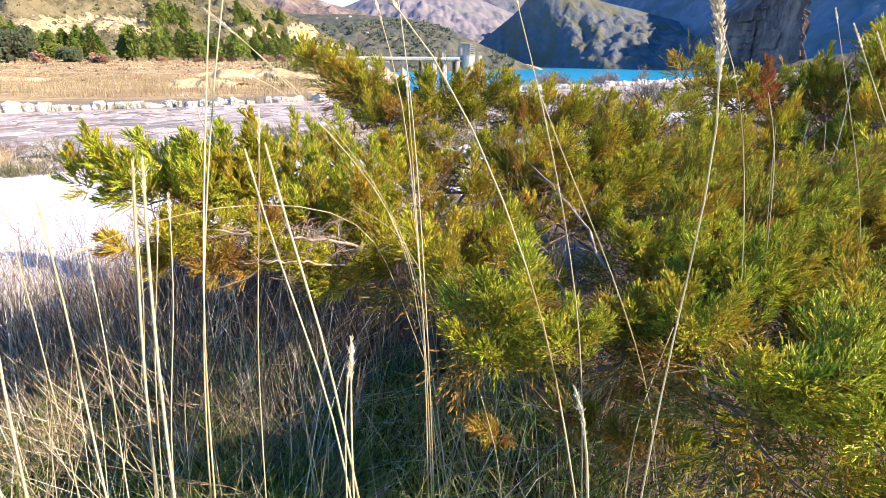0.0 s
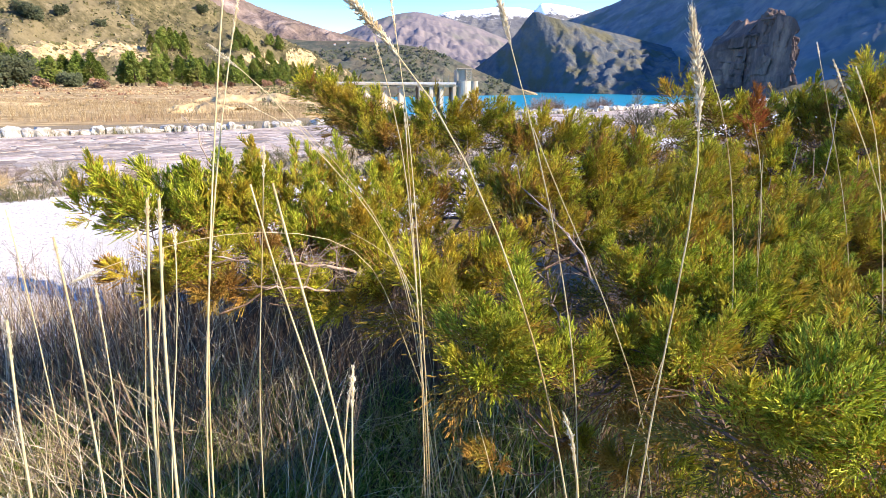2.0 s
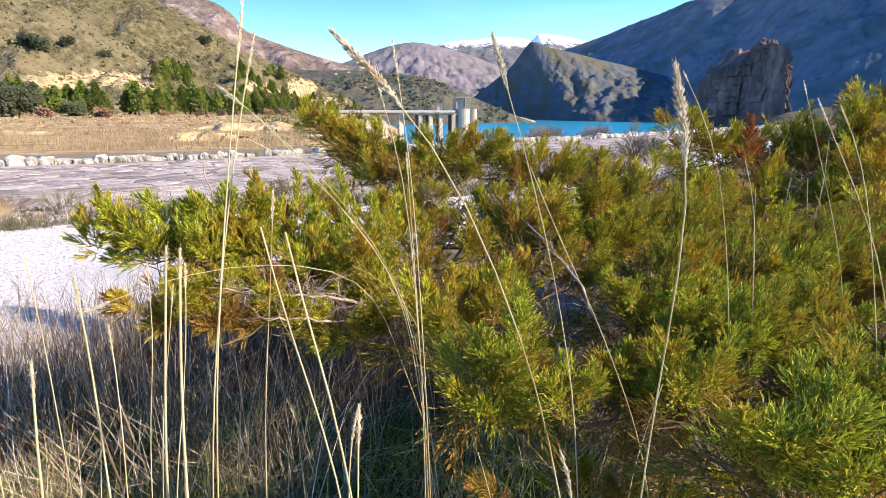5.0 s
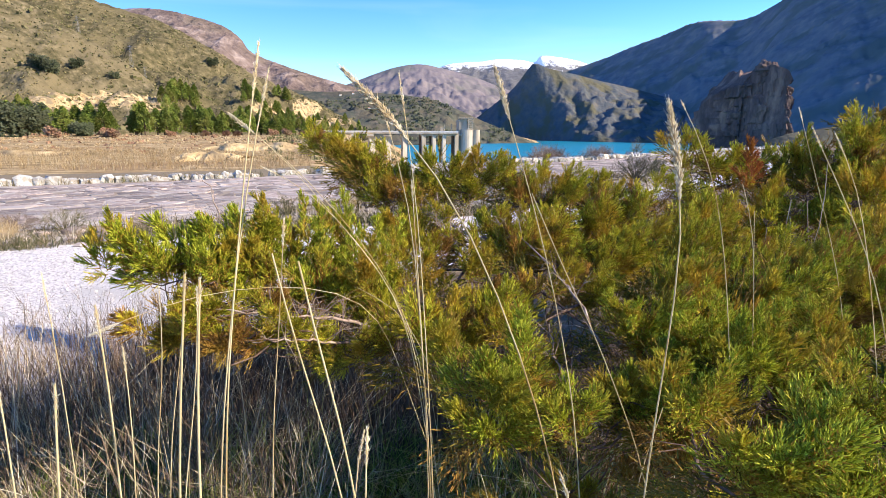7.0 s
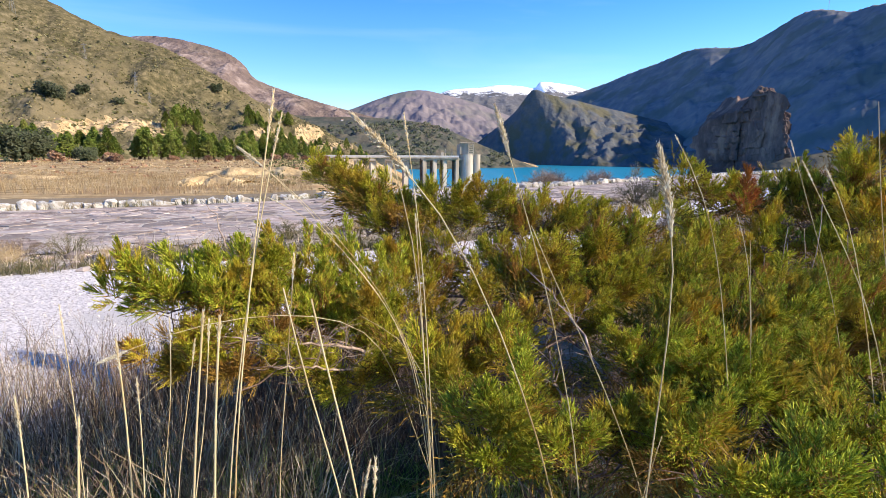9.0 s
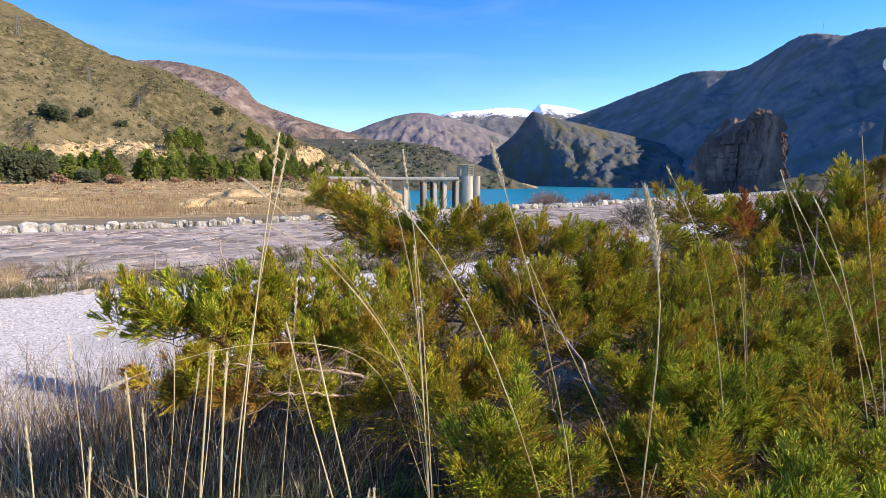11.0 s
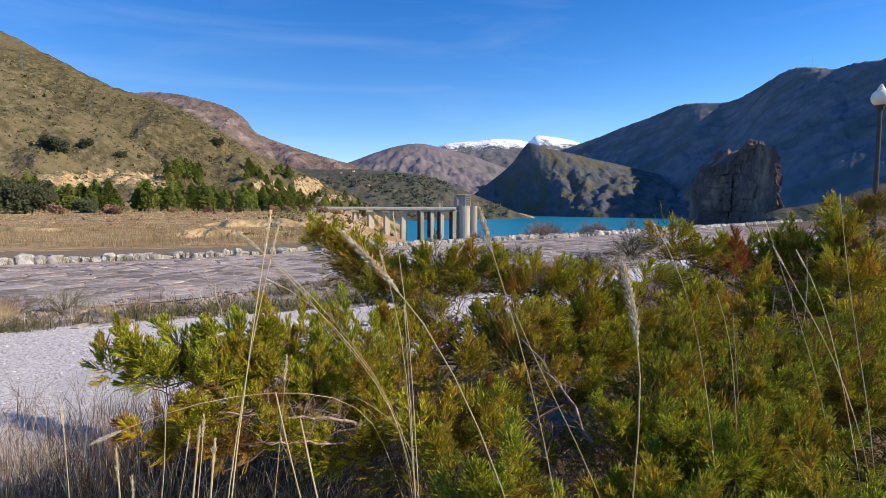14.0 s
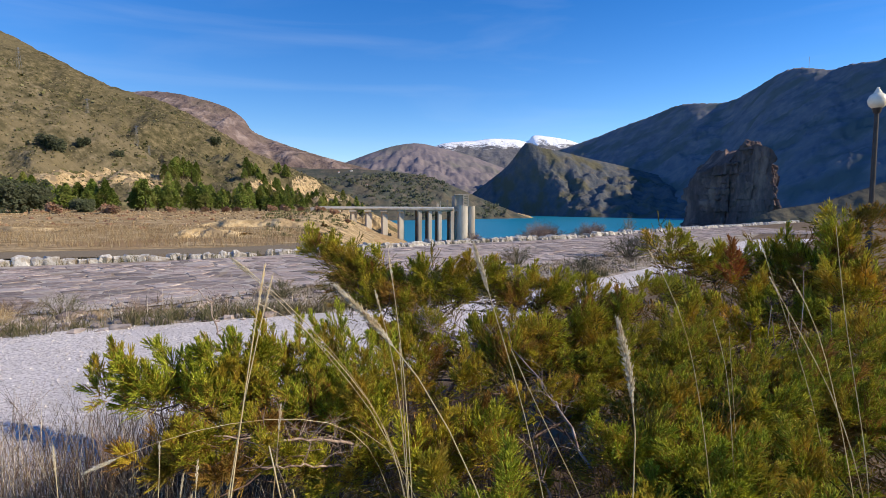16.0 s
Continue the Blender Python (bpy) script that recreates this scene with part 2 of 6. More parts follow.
M_GRASS = leaf_mat("green_grass", [(0.06, 0.11, 0.014), (0.24, 0.33, 0.05), (0.6, 0.62, 0.2)], (0.5, 0.42, 0.19), 5, glow=0.4)
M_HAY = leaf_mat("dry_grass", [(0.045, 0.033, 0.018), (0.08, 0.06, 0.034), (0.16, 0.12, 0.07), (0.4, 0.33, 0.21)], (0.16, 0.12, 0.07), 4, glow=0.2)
M_WEED = leaf_mat("dead_weeds", [(0.05, 0.03, 0.02), (0.085, 0.055, 0.037), (0.14, 0.095, 0.065), (0.24, 0.18, 0.13)], (0.16, 0.11, 0.078), 5, glow=0.1)
M_TALL_WEED = leaf_mat("brown_weeds", [(0.06, 0.036, 0.026), (0.12, 0.08, 0.058), (0.21, 0.15, 0.11), (0.42, 0.34, 0.26)], (0.24, 0.17, 0.12), 7, glow=0.15)
M_BARE_SHRUB = leaf_mat("bare_shrub", [(0.17, 0.115, 0.085), (0.3, 0.22, 0.165), (0.46, 0.37, 0.29)], (0.3, 0.2, 0.15), 2, glow=0.15)
# brown litter; its very dark tone also carries the shade under the junipers
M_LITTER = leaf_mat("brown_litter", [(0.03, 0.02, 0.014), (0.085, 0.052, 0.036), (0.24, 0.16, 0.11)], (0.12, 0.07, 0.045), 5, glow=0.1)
M_REED = leaf_mat("reeds", [(0.3, 0.21, 0.11), (0.46, 0.34, 0.19), (0.6, 0.49, 0.31)], (0.3, 0.2, 0.1), 0.3, glow=0.2)
M_PINE = leaf_mat("pine_needles", [(0.085, 0.125, 0.025), (0.15, 0.205, 0.036), (0.23, 0.27, 0.055)], (0.24, 0.25, 0.065), 0.2, glow=0.35)
M_OAK = leaf_mat("oak_leaves", [(0.055, 0.07, 0.036), (0.085, 0.102, 0.054), (0.125, 0.138, 0.08)], (0.12, 0.13, 0.078), 0.3, glow=0.25)
M_FAR_WOOD = leaf_mat("far_pine_woods", [(0.05, 0.065, 0.045), (0.07, 0.085, 0.055), (0.1, 0.11, 0.07)], (0.09, 0.095, 0.065), 0.02, glow=0.2)
M_RED_BUSH = leaf_mat("rust_twigs", [(0.17, 0.085, 0.055), (0.27, 0.15, 0.095), (0.36, 0.23, 0.14)], (0.26, 0.19, 0.11), 0.5, glow=0.15)
M_SCRUB_TUFT = leaf_mat("scrub_tufts", [(0.075, 0.08, 0.03), (0.135, 0.13, 0.055), (0.22, 0.195, 0.1)], (0.24, 0.2, 0.105), 0.05, glow=0.15)
M_WHITE = mat("whitewash", [(0.7, 0.68, 0.64), (0.8, 0.79, 0.76)], 0.5, rough=0.9, bump=0)
# dark brown that paints the shaded sides of the tower columns
M_COLUMN_SHADE = mat("column_shade_brown", [(0.1, 0.07, 0.055), (0.19, 0.13, 0.1), (0.28, 0.2, 0.16)], 0.8, rough=0.9, bump=0.2)
M_TILE = mat("roof_tile", [(0.3, 0.14, 0.08), (0.4, 0.2, 0.12)], 1, rough=0.9, bump=0)


def snow_mat():
    """Snow over dark rock: rock shows where the noise is high and low on the slope."""
    m = mat("snowy_rock", [(0.10, 0.10, 0.11), (0.16, 0.155, 0.16)], 0.01, rough=0.9, bump=1.0, bump_scale=0.012, bump_dist=25, spec=0.1)
    n, l = m.node_tree.nodes, m.node_tree.links
    b = n["Principled BSDF"]
    old = b.inputs["Base Color"].links[0].from_socket
    geo, sep = n.new("ShaderNodeNewGeometry"), n.new("ShaderNodeSeparateXYZ")
    nz, add, ramp, mx = n.new("ShaderNodeTexNoise"), n.new("ShaderNodeMath"), n.new("ShaderNodeValToRGB"), n.new("ShaderNodeMix")
    mx.data_type = "RGBA"
    l.new(geo.outputs["Position"], sep.inputs[0])
    l.new(geo.outputs["Position"], nz.inputs[0])
    nz.inputs["Scale"].default_value, nz.inputs["Detail"].default_value, nz.inputs["Roughness"].default_value = 0.012, 8, 0.75
    mr = n.new("ShaderNodeMapRange")
    mr.inputs[1].default_value, mr.inputs[2].default_value = 380, 520
    mr.inputs[3].default_value, mr.inputs[4].default_value = -0.1, 0.3
    l.new(sep.outputs[2], mr.inputs[0])
    l.new(mr.outputs[0], add.inputs[0])
    l.new(nz.outputs[0], add.inputs[1])
    l.new(add.outputs[0], ramp.inputs[0])
    ramp.color_ramp.elements[0].position, ramp.color_ramp.elements[1].position = 0.61, 0.74
    l.new(ramp.outputs[0], mx.inputs[0])
    l.new(old, mx.inputs[6])
    mx.inputs[7].default_value = (0.82, 0.84, 0.88, 1)
    l.new(mx.outputs[2], b.inputs["Base Color"])
    return m


M_SNOW = snow_mat()


def water_mat():
    m = bpy.data.materials.new("lake_water")
    m.use_nodes = True
    n, l = m.node_tree.nodes, m.node_tree.links
    b = n["Principled BSDF"]
    b.inputs["Base Color"].default_value = (0.008, 0.18, 0.27, 1)
    b.inputs["Roughness"].default_value, b.inputs["IOR"].default_value = 0.35, 1.33
    b.inputs["Specular IOR Level"].default_value = 0.25
    nz, bp, tc = n.new("ShaderNodeTexNoise"), n.new("ShaderNodeBump"), n.new("ShaderNodeTexCoord")
    nz.inputs["Scale"].default_value, nz.inputs["Detail"].default_value = 0.6, 4
    bp.inputs["Strength"].default_value, bp.inputs["Distance"].default_value = 0.6, 0.25
    l.new(tc.outputs["Object"], nz.inputs[0])
    l.new(nz.outputs[0], bp.inputs["Height"])
    l.new(bp.outputs[0], b.inputs["Normal"])
    return m


M_WATER = water_mat()

# ---- mesh helpers ----
GROUND = -0.25


def mesh_object(name, verts, faces, material, smooth=False, parent=None, label=""):
    me = bpy.data.meshes.new(name)
    me.from_pydata([tuple(v) for v in verts], [], faces)
    me.materials.append(material)
    if smooth:
        me.shade_smooth()
    ob = new(name, me)
    if parent:
        ob.parent = parent
    if label:
        tagged(ob, label)
    return ob


def part(name, bm, material, parent, label="", smooth=False):
    me = bpy.data.meshes.new(name)
    bm.to_mesh(me)
    bm.free()
    me.materials.append(material)
    if smooth:
        me.shade_smooth()
    ob = new(name, me)
    ob.parent = parent
    if label:
        tagged(ob, label)
    return ob


def thing(name, label, category, at=(0, 0, 0), group="", kind=""):
    ob = new(name)
    ob.location = at
    ob.empty_display_size = 0.1
    return tagged(ob, label, category, group, kind)


def box(bm, cx, cy, cz, sx, sy, sz, turn=0.0, bevel=0.0):
    m = Matrix.Translation((cx, cy, cz)) @ Matrix.Rotation(turn, 4, "Z") @ Matrix.Diagonal((sx, sy, sz, 1))
    geo = bmesh.ops.create_cube(bm, size=1, matrix=m)
    if bevel:
        edges = list({e for v in geo["verts"] for e in v.link_edges})
        bmesh.ops.bevel(bm, geom=edges, offset=bevel, segments=1, affect="EDGES")


def tube_data(points, radii, sides, verts, faces):
    """Adds a tube along points to the lists."""
    start = len(verts)
    pts = [Vector(p) for p in points]
    for i, p in enumerate(pts):
        d = (pts[min(i + 1, len(pts) - 1)] - pts[max(i - 1, 0)]).normalized()
        a = d.cross(Vector((0.3, 0.9, 0.2))).normalized()
        b = d.cross(a)
        for k in range(sides):
            t = 2 * math.pi * k / sides
            verts.append(p + float(radii[i]) * (math.cos(t) * a + math.sin(t) * b))
    for i in range(len(pts) - 1):
        for k in range(sides):
            k2 = (k + 1) % sides
            faces.append((start + i * sides + k, start + i * sides + k2, start + (i + 1) * sides + k2, start + (i + 1) * sides + k))
    last = start + (len(pts) - 1) * sides
    faces.append(tuple(range(last, last + sides)))


def curve_points(points, n):
    """A smooth line of n points through the given ones (Catmull-Rom)."""
    p = [Vector(q) for q in points]
    p = [2 * p[0] - p[1]] + p + [2 * p[-1] - p[-2]]
    out = []
    for i in range(n):
        u = i / (n - 1) * (len(p) - 3)
        k = min(int(u), len(p) - 4)
        t = u - k
        a, b, c, d = p[k:k + 4]
        out.append(0.5 * (2 * b + (c - a) * t + (2 * a - 5 * b + 4 * c - d) * t * t + (3 * b - a - 3 * c + d) * t ** 3))
    return out


def fbm(x, y, scale, octaves=5, seed=0.0):
    return noise.fractal(Vector((x * scale, y * scale, seed)), 0.9, 2.1, octaves)


# ---- ground, water ----
KERB_X = [-60, -22, -9.7, -5.5, -3.5, 1.0, 5.7, 14, 40, 120]
KERB_Y = [-28, 3.5, 12.4, 15, 17, 21.6, 25.2, 34.8, 62, 145]
SHORE_Y = [20, 30, 37, 100, 240, 420, 700]
SHORE_X = [-4.5, -6.4, -8, -22, -46, -60, -120]
WATER = -14.0


def ground_z(x, y):
    """The dam's flat crest inside the kerb; outside a lower plateau on one side and the slope into the lake on the other."""
    inside = GROUND + 0.03 * fbm(x, y, 0.5, 4)
    d = 0.75 * (y - float(np.interp(x, KERB_X, KERB_Y)))
    if d <= 0.25:
        return inside
    d -= 0.25
    shelf = -1.25 + (0.08 if y < 45 else 0.25) * fbm(x, y, 0.06, 4, 3.0) + 0.012 * max(0, y - 60)
    over = x - float(np.interp(y, SHORE_Y, SHORE_X))
    shelf -= 0.5 * max(0, over) * (1 + 0.25 * fbm(x, y, 0.05, 4, 8.0))
    return max(min(inside, GROUND - 0.45 * d), min(shelf, inside), -24)


def build_ground():
    az = [radians(a) for a in np.arange(-52, 52.01, 0.4)] + [radians(a) for a in np.arange(56, 308, 4)]
    radii = np.geomspace(0.3, 4900, 230)
    verts, faces = [(0, 0, GROUND)], []
    for r in radii:
        for a in az:
            x, y = r * math.sin(a), r * math.cos(a)
            verts.append((x, y, ground_z(x, y)))
    n = len(az)
    for i in range(len(radii) - 1):
        for k in range(n):
            k2 = (k + 1) % n
            faces.append((1 + i * n + k, 1 + (i + 1) * n + k, 1 + (i + 1) * n + k2, 1 + i * n + k2))
    for k in range(n):
        faces.append((0, 1 + k, 1 + (k + 1) % n))
    ob = mesh_object("ground", verts, faces, M_SOIL, smooth=True)
    ob.data.materials.append(M_FIELD)
    ob.data.materials.append(M_BANK)
    for p in ob.data.polygons:
        c = p.center
        if c.y > float(np.interp(c.x, KERB_X, KERB_Y)):
            p.material_index = 1
            over = c.x - float(np.interp(c.y, SHORE_Y, SHORE_X))
            if c.y > 45 and -9 + 5 * fbm(c.x, c.y, 0.06, 4, 2.0) < over < 14:
                p.material_index = 2
    tagged(ob, "brown soil and dry grass flat beside the lake", "ground", kind="structure")


build_ground()
water = mesh_object("water", [(-400, 10, WATER), (1500, 10, WATER), (1500, 1500, WATER), (-400, 1500, WATER)], [(0, 1, 2, 3)], M_WATER)
tagged(water, "turquoise reservoir water with fine ripples", "lake", kind="structure")


def twig_shrub(name, label, at, h, w, material, seed, stems=80, group="low shrubs of the verge"):
    """A low twiggy shrub: many thin forking stems from one foot."""
    r = random.Random(seed)
    ob = thing(name, label, "shrub", at, group)
    v, f = [], []
    for _ in range(stems):
        a, s = r.uniform(0, 6.28), r.uniform(0.55, 1.0)
        rho = r.random() ** 0.6
        tip = Vector((w * s * math.cos(a) * rho, w * s * math.sin(a) * rho, h * s * (1 - 0.65 * rho * rho)))
        mid = tip * 0.5 + Vector((r.gauss(0, 0.06) * w, r.gauss(0, 0.06) * w, 0.08 * h))
        tube_data([(tip.x * 0.05, tip.y * 0.05, -0.03), mid, tip], [0.008 * h, 0.0055 * h, 0.002 * h], 3, v, f)
        for _ in range(7):
            d = Vector((r.gauss(0, 0.6), r.gauss(0, 0.6), r.uniform(0.3, 1))).normalized() * h * r.uniform(0.12, 0.3)
            p = mid.lerp(tip, r.uniform(0, 0.8))
            tube_data([p, p + d], [0.004 * h, 0.0015 * h], 3, v, f)
    tagged(mesh_object("brushwood", v, f, material, parent=ob), kind="stuff")
    return ob


def ribbon(name, near, far, z, material, n=60, m=8, rough=0.012):
    """A sheet between two edge lines, draped on the ground."""
    a, b = curve_points([(*p, 0) for p in near], n), curve_points([(*p, 0) for p in far], n)
    verts, faces = [], []
    for i in range(n):
        for k in range(m):
            p = a[i].lerp(b[i], k / (m - 1))
            if k in (0, m - 1):
                p += Vector((0.08 * fbm(p.x, p.y, 2.0, 3, 1), 0.08 * fbm(p.x, p.y, 2.0, 3, 5), 0))
            verts.append((p.x, p.y, z + rough * fbm(p.x, p.y, 3, 3)))
    for i in range(n - 1):
        for k in range(m - 1):
            faces.append((i * m + k, (i + 1) * m + k, (i + 1) * m + k + 1, i * m + k + 1))
    return mesh_object(name, verts, faces, material, smooth=True)


PATH_NEAR = [(-9, -9), (-4.6, -2.2), (-2.25, 1.4), (-1.65, 2.6), (-0.4, 4.4), (2.2, 8.0), (6.3, 13.0), (18, 26)]
PATH_FAR = [(-16, -3), (-7.5, 3.2), (-4.4, 5.6), (-2.5, 6.6), (-0.9, 7.3), (1.6, 9.1), (4.9, 12.8), (14, 25)]
tagged(ribbon("gravel_path", PATH_NEAR, PATH_FAR, GROUND + 0.035, M_GRAVEL), "pale grey gravel track", "path", kind="structure")

# ---- mountains ----


def massif(name, crest, foot, material, label, rows=46, cols=150, rough=0.06, gully=0.05, power=1.15, back=0.6, scale=None, kind="structure", cliff=0.0, behind=14):
    """A mountain: crest line in metres, front foot line, an irregular slope with gullies between, and a back slope."""
    c, f = curve_points(crest, cols), curve_points(foot, cols)
    size = max(v.z for v in c) - min(v.z for v in f)
    sc = scale or 2.5 / max(60.0, size)
    verts, faces = [], []
    for i in range(cols):
        span = c[i].z - f[i].z
        for k in range(rows):
            t = k / (rows - 1)
            p = f[i].lerp(c[i], t)
            h = f[i].z + span * (t ** power)
            ends = math.sin(math.pi * min(t, 1.0)) ** 0.7
            g = noise.ridged_multi_fractal(Vector((p.x * sc * 1.6, p.y * sc * 0.9, 3.0)), 0.9, 2.1, 6, 0.8, 2.0) - 1.0
            h += ends * size * (gully * g + rough * fbm(p.x, p.y, sc * 2.5, 6, 9.0))
            if cliff:
                h += cliff * size * ends * max(0, fbm(p.x, p.y, sc * 1.2, 4, 4.0))
            h += (0.004 + 0.004 * ends) * size * fbm(p.x, p.y, sc * 16, 5, 2.0)
            verts.append((p.x, p.y, h))
        d = (c[i] - f[i])
        for k in range(1, behind + 1):
            t = k / behind
            x, y = c[i].x + d.x * back * t, c[i].y + d.y * back * t
            bulge = math.sin(math.pi * t) ** 0.7 * size
            g = noise.ridged_multi_fractal(Vector((x * sc * 1.6, y * sc * 0.9, 3.0)), 0.9, 2.1, 6, 0.8, 2.0) - 1.0
            verts.append((x, y, c[i].z + (f[i].z - c[i].z) * t ** 0.9 + bulge * (gully * g + rough * fbm(x, y, sc * 2.5, 6, 9.0))))
    n = rows + behind
    for i in range(cols - 1):
        for k in range(n - 1):
            faces.append((i * n + k, (i + 1) * n + k, (i + 1) * n + k + 1, i * n + k + 1))
    return tagged(mesh_object(name, verts, faces, material, smooth=True), label, "mountain", kind=kind)


massif("backdrop_snow_range", [(-600, 4400, 330), (-148, 4400, 411), (5, 4400, 488), (114, 4400, 512), (290, 4400, 524), (421, 4400, 541), (597, 4400, 537),
       (694, 4400, 521), (750, 4400, 566), (860, 4400, 561), (993, 4400, 541), (1073, 4400, 519), (1259, 4400, 463), (1700, 4400, 380)],
       [(-500, 3300, 100), (300, 3300, 100), (1000, 3300, 100), (1500, 3300, 100)], M_SNOW, "snow-covered mountain range far behind the valley", rough=0.03, gully=0.03)
massif("mountain_violet", [(-800, 2600, 130), (-554, 2600, 176), (-424, 2600, 208), (-295, 2600, 255), (-191, 2600, 286), (-88, 2600, 297), (16, 2600, 277),
       (146, 2600, 245), (250, 2600, 207), (400, 2600, 160), (700, 2600, 100)], [(-700, 1700, -20), (0, 1750, -20), (600, 1800, -20)], M_VIOLET,
       "hazy brown-violet mountain with bare slopes", rows=60, cols=200, rough=0.05, gully=0.045)
massif("mountain_brown", [(-1800, 1750, 250), (-1129, 1700, 294), (-951, 1682, 326), (-859, 1664, 335), (-769, 1645, 328), (-681, 1627, 309), (-595, 1609, 282),
       (-542, 1591, 248), (-505, 1573, 208), (-423, 1555, 175), (-327, 1536, 144), (-248, 1518, 122), (-130, 1500, 90), (40, 1480, 40)],
       [(-1300, 800, -20), (-500, 850, -20), (60, 1000, -20)], M_BROWN, "bare reddish-brown mountain with a rocky flank", rough=0.05, gully=0.06, cliff=0.12)
massif("hill_wooded", [(-420, 1080, 85), (-286, 1050, 77), (-219, 1029, 71), (-154, 1007, 70), (-73, 986, 64), (-13, 964, 54), (25, 943, 39), (71, 921, 18), (118, 900, -2), (165, 890, -20)],
       [(-380, 600, -20), (-60, 640, -20), (60, 780, -20), (150, 860, -20)], M_WOOD_HILL, "low wooded hill with scattered pines above the lake", rough=0.05, gully=0.04)
# crest beyond the view is raised so its shadow falls across the pyramid
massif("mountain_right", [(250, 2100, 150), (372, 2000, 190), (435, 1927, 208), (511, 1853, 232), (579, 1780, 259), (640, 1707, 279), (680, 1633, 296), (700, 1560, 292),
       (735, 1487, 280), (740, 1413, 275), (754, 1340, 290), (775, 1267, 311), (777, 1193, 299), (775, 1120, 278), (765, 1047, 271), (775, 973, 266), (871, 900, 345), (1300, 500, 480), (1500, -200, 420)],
       [(300, 1250, -22), (400, 1050, -22), (420, 800, -22), (380, 560, -18), (420, 300, -18), (600, -200, -18)], M_HAZE_MTN,
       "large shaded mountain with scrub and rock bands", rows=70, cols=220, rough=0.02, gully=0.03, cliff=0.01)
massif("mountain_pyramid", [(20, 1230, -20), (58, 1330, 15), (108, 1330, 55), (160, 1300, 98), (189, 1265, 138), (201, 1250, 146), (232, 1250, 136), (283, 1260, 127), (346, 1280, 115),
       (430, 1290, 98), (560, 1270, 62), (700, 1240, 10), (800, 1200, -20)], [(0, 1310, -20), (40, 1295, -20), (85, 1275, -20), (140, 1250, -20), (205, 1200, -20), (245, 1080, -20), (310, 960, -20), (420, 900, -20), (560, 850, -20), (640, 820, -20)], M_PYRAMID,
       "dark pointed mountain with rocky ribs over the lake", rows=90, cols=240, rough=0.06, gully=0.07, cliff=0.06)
massif("headland", [(45, 940, -18), (66, 935, -6), (85, 932, 0), (104, 930, -1), (128, 926, -5), (150, 922, -10), (166, 920, -18)], [(45, 915, -17), (85, 895, -17), (120, 890, -17), (168, 905, -17)],
       M_BANK, "low tan rocky headland in the lake", rows=20, cols=50, rough=0.1, gully=0.06)


massif("bank_right", [(112, 228, -14), (122, 225, -5), (134, 222, 1), (150, 220, 4), (165, 218, 9), (185, 215, 16), (230, 200, 30)],
       [(110, 205, -16), (125, 195, -16), (140, 188, -16), (155, 182, -16), (172, 178, -16), (195, 172, -16), (240, 160, -16)], M_WOOD_HILL,
       "dark scrubby bank rising beyond the crag", rows=40, cols=80, rough=0.08, gully=0.05)


def sand_cuts(ob, spots):
    """Bare sandy cuts in the slope, with ragged edges."""
    ob.data.materials.append(M_BANK)
    for p in ob.data.polygons:
        c = p.center
        for x, y, z, rx, rz in spots:
            if ((c.x - x) / rx) ** 2 + ((c.z - z) / rz) ** 2 + ((c.y - y) / 45) ** 2 < 1 + 0.8 * fbm(c.x, c.z, 0.25, 4, 6.0):
                p.material_index = 1


hill_left = massif("hill_left", [(-900, 300, 260), (-520, 420, 205), (-376, 420, 157), (-310, 411, 125), (-265, 402, 103), (-222, 393, 83), (-180, 384, 70), (-139, 375, 48), (-118, 366, 36), (-90, 357, 25),
       (-74, 348, 18), (-56, 339, 9), (-44, 330, 3), (-20, 325, -14)], [(-420, 60, -2), (-250, 130, -2), (-140, 165, -2), (-95, 200, -1.5), (-62, 235, -1.5), (-40, 270, -8), (-15, 300, -16)], M_SCRUB,
       "scrub-covered hillside with dry grass and bushes", rows=70, cols=200, rough=0.05, gully=0.03, power=1.25)
hill_spur = massif("hill_spur", [(-330, 235, 112), (-211, 255, 76), (-180, 258, 56), (-155, 258, 41), (-133, 256, 27), (-118, 250, 15), (-104, 246, 3)],
       [(-330, 130, 0), (-230, 140, -2), (-160, 155, -2), (-125, 175, -2), (-105, 195, -2), (-92, 215, -2), (-86, 225, -2)], M_SCRUB_SPUR, "sunlit spur of the scrub hillside", rows=50, cols=120, rough=0.05, gully=0.03, power=1.1)
sand_cuts(hill_spur, [(-131, 222, 12, 11, 4.2), (-117, 226, 12, 7, 3.2), (-112, 244, 12.4, 5, 3), (-165, 200, 10, 9, 2.5)])
sand_cuts(hill_left, [(-76, 322, 14, 6, 6), (-62, 318, 6.5, 13, 2.5), (-88, 300, 12, 4, 2.5)])
for lx0, lx1, ly, lz, lh in ((-20.5, -16.2, 44, -1.32, 0.75), (-27.5, -14.0, 66, -1.35, 1.15), (-48, -33, 52, -1.35, 0.55)):
    lr = random.Random(int(lx0))
    line = [(lx0 + (lx1 - lx0) * k / 9, ly + 0.25 * k + lr.uniform(-0.5, 0.5), lz + lh * lr.uniform(0.75, 1.1) * math.sin(math.pi * (0.06 + 0.88 * k / 9)) ** 0.35) for k in range(10)]
    massif("sandy_ledge", line, [(x, y - 1.2 - lr.uniform(0, 0.8), lz) for x, y, z in line], M_BANK, "low eroded ledge of golden sand on the flat", rows=14, cols=70, rough=0.2, gully=0.12, power=0.6, back=4, scale=1.6)
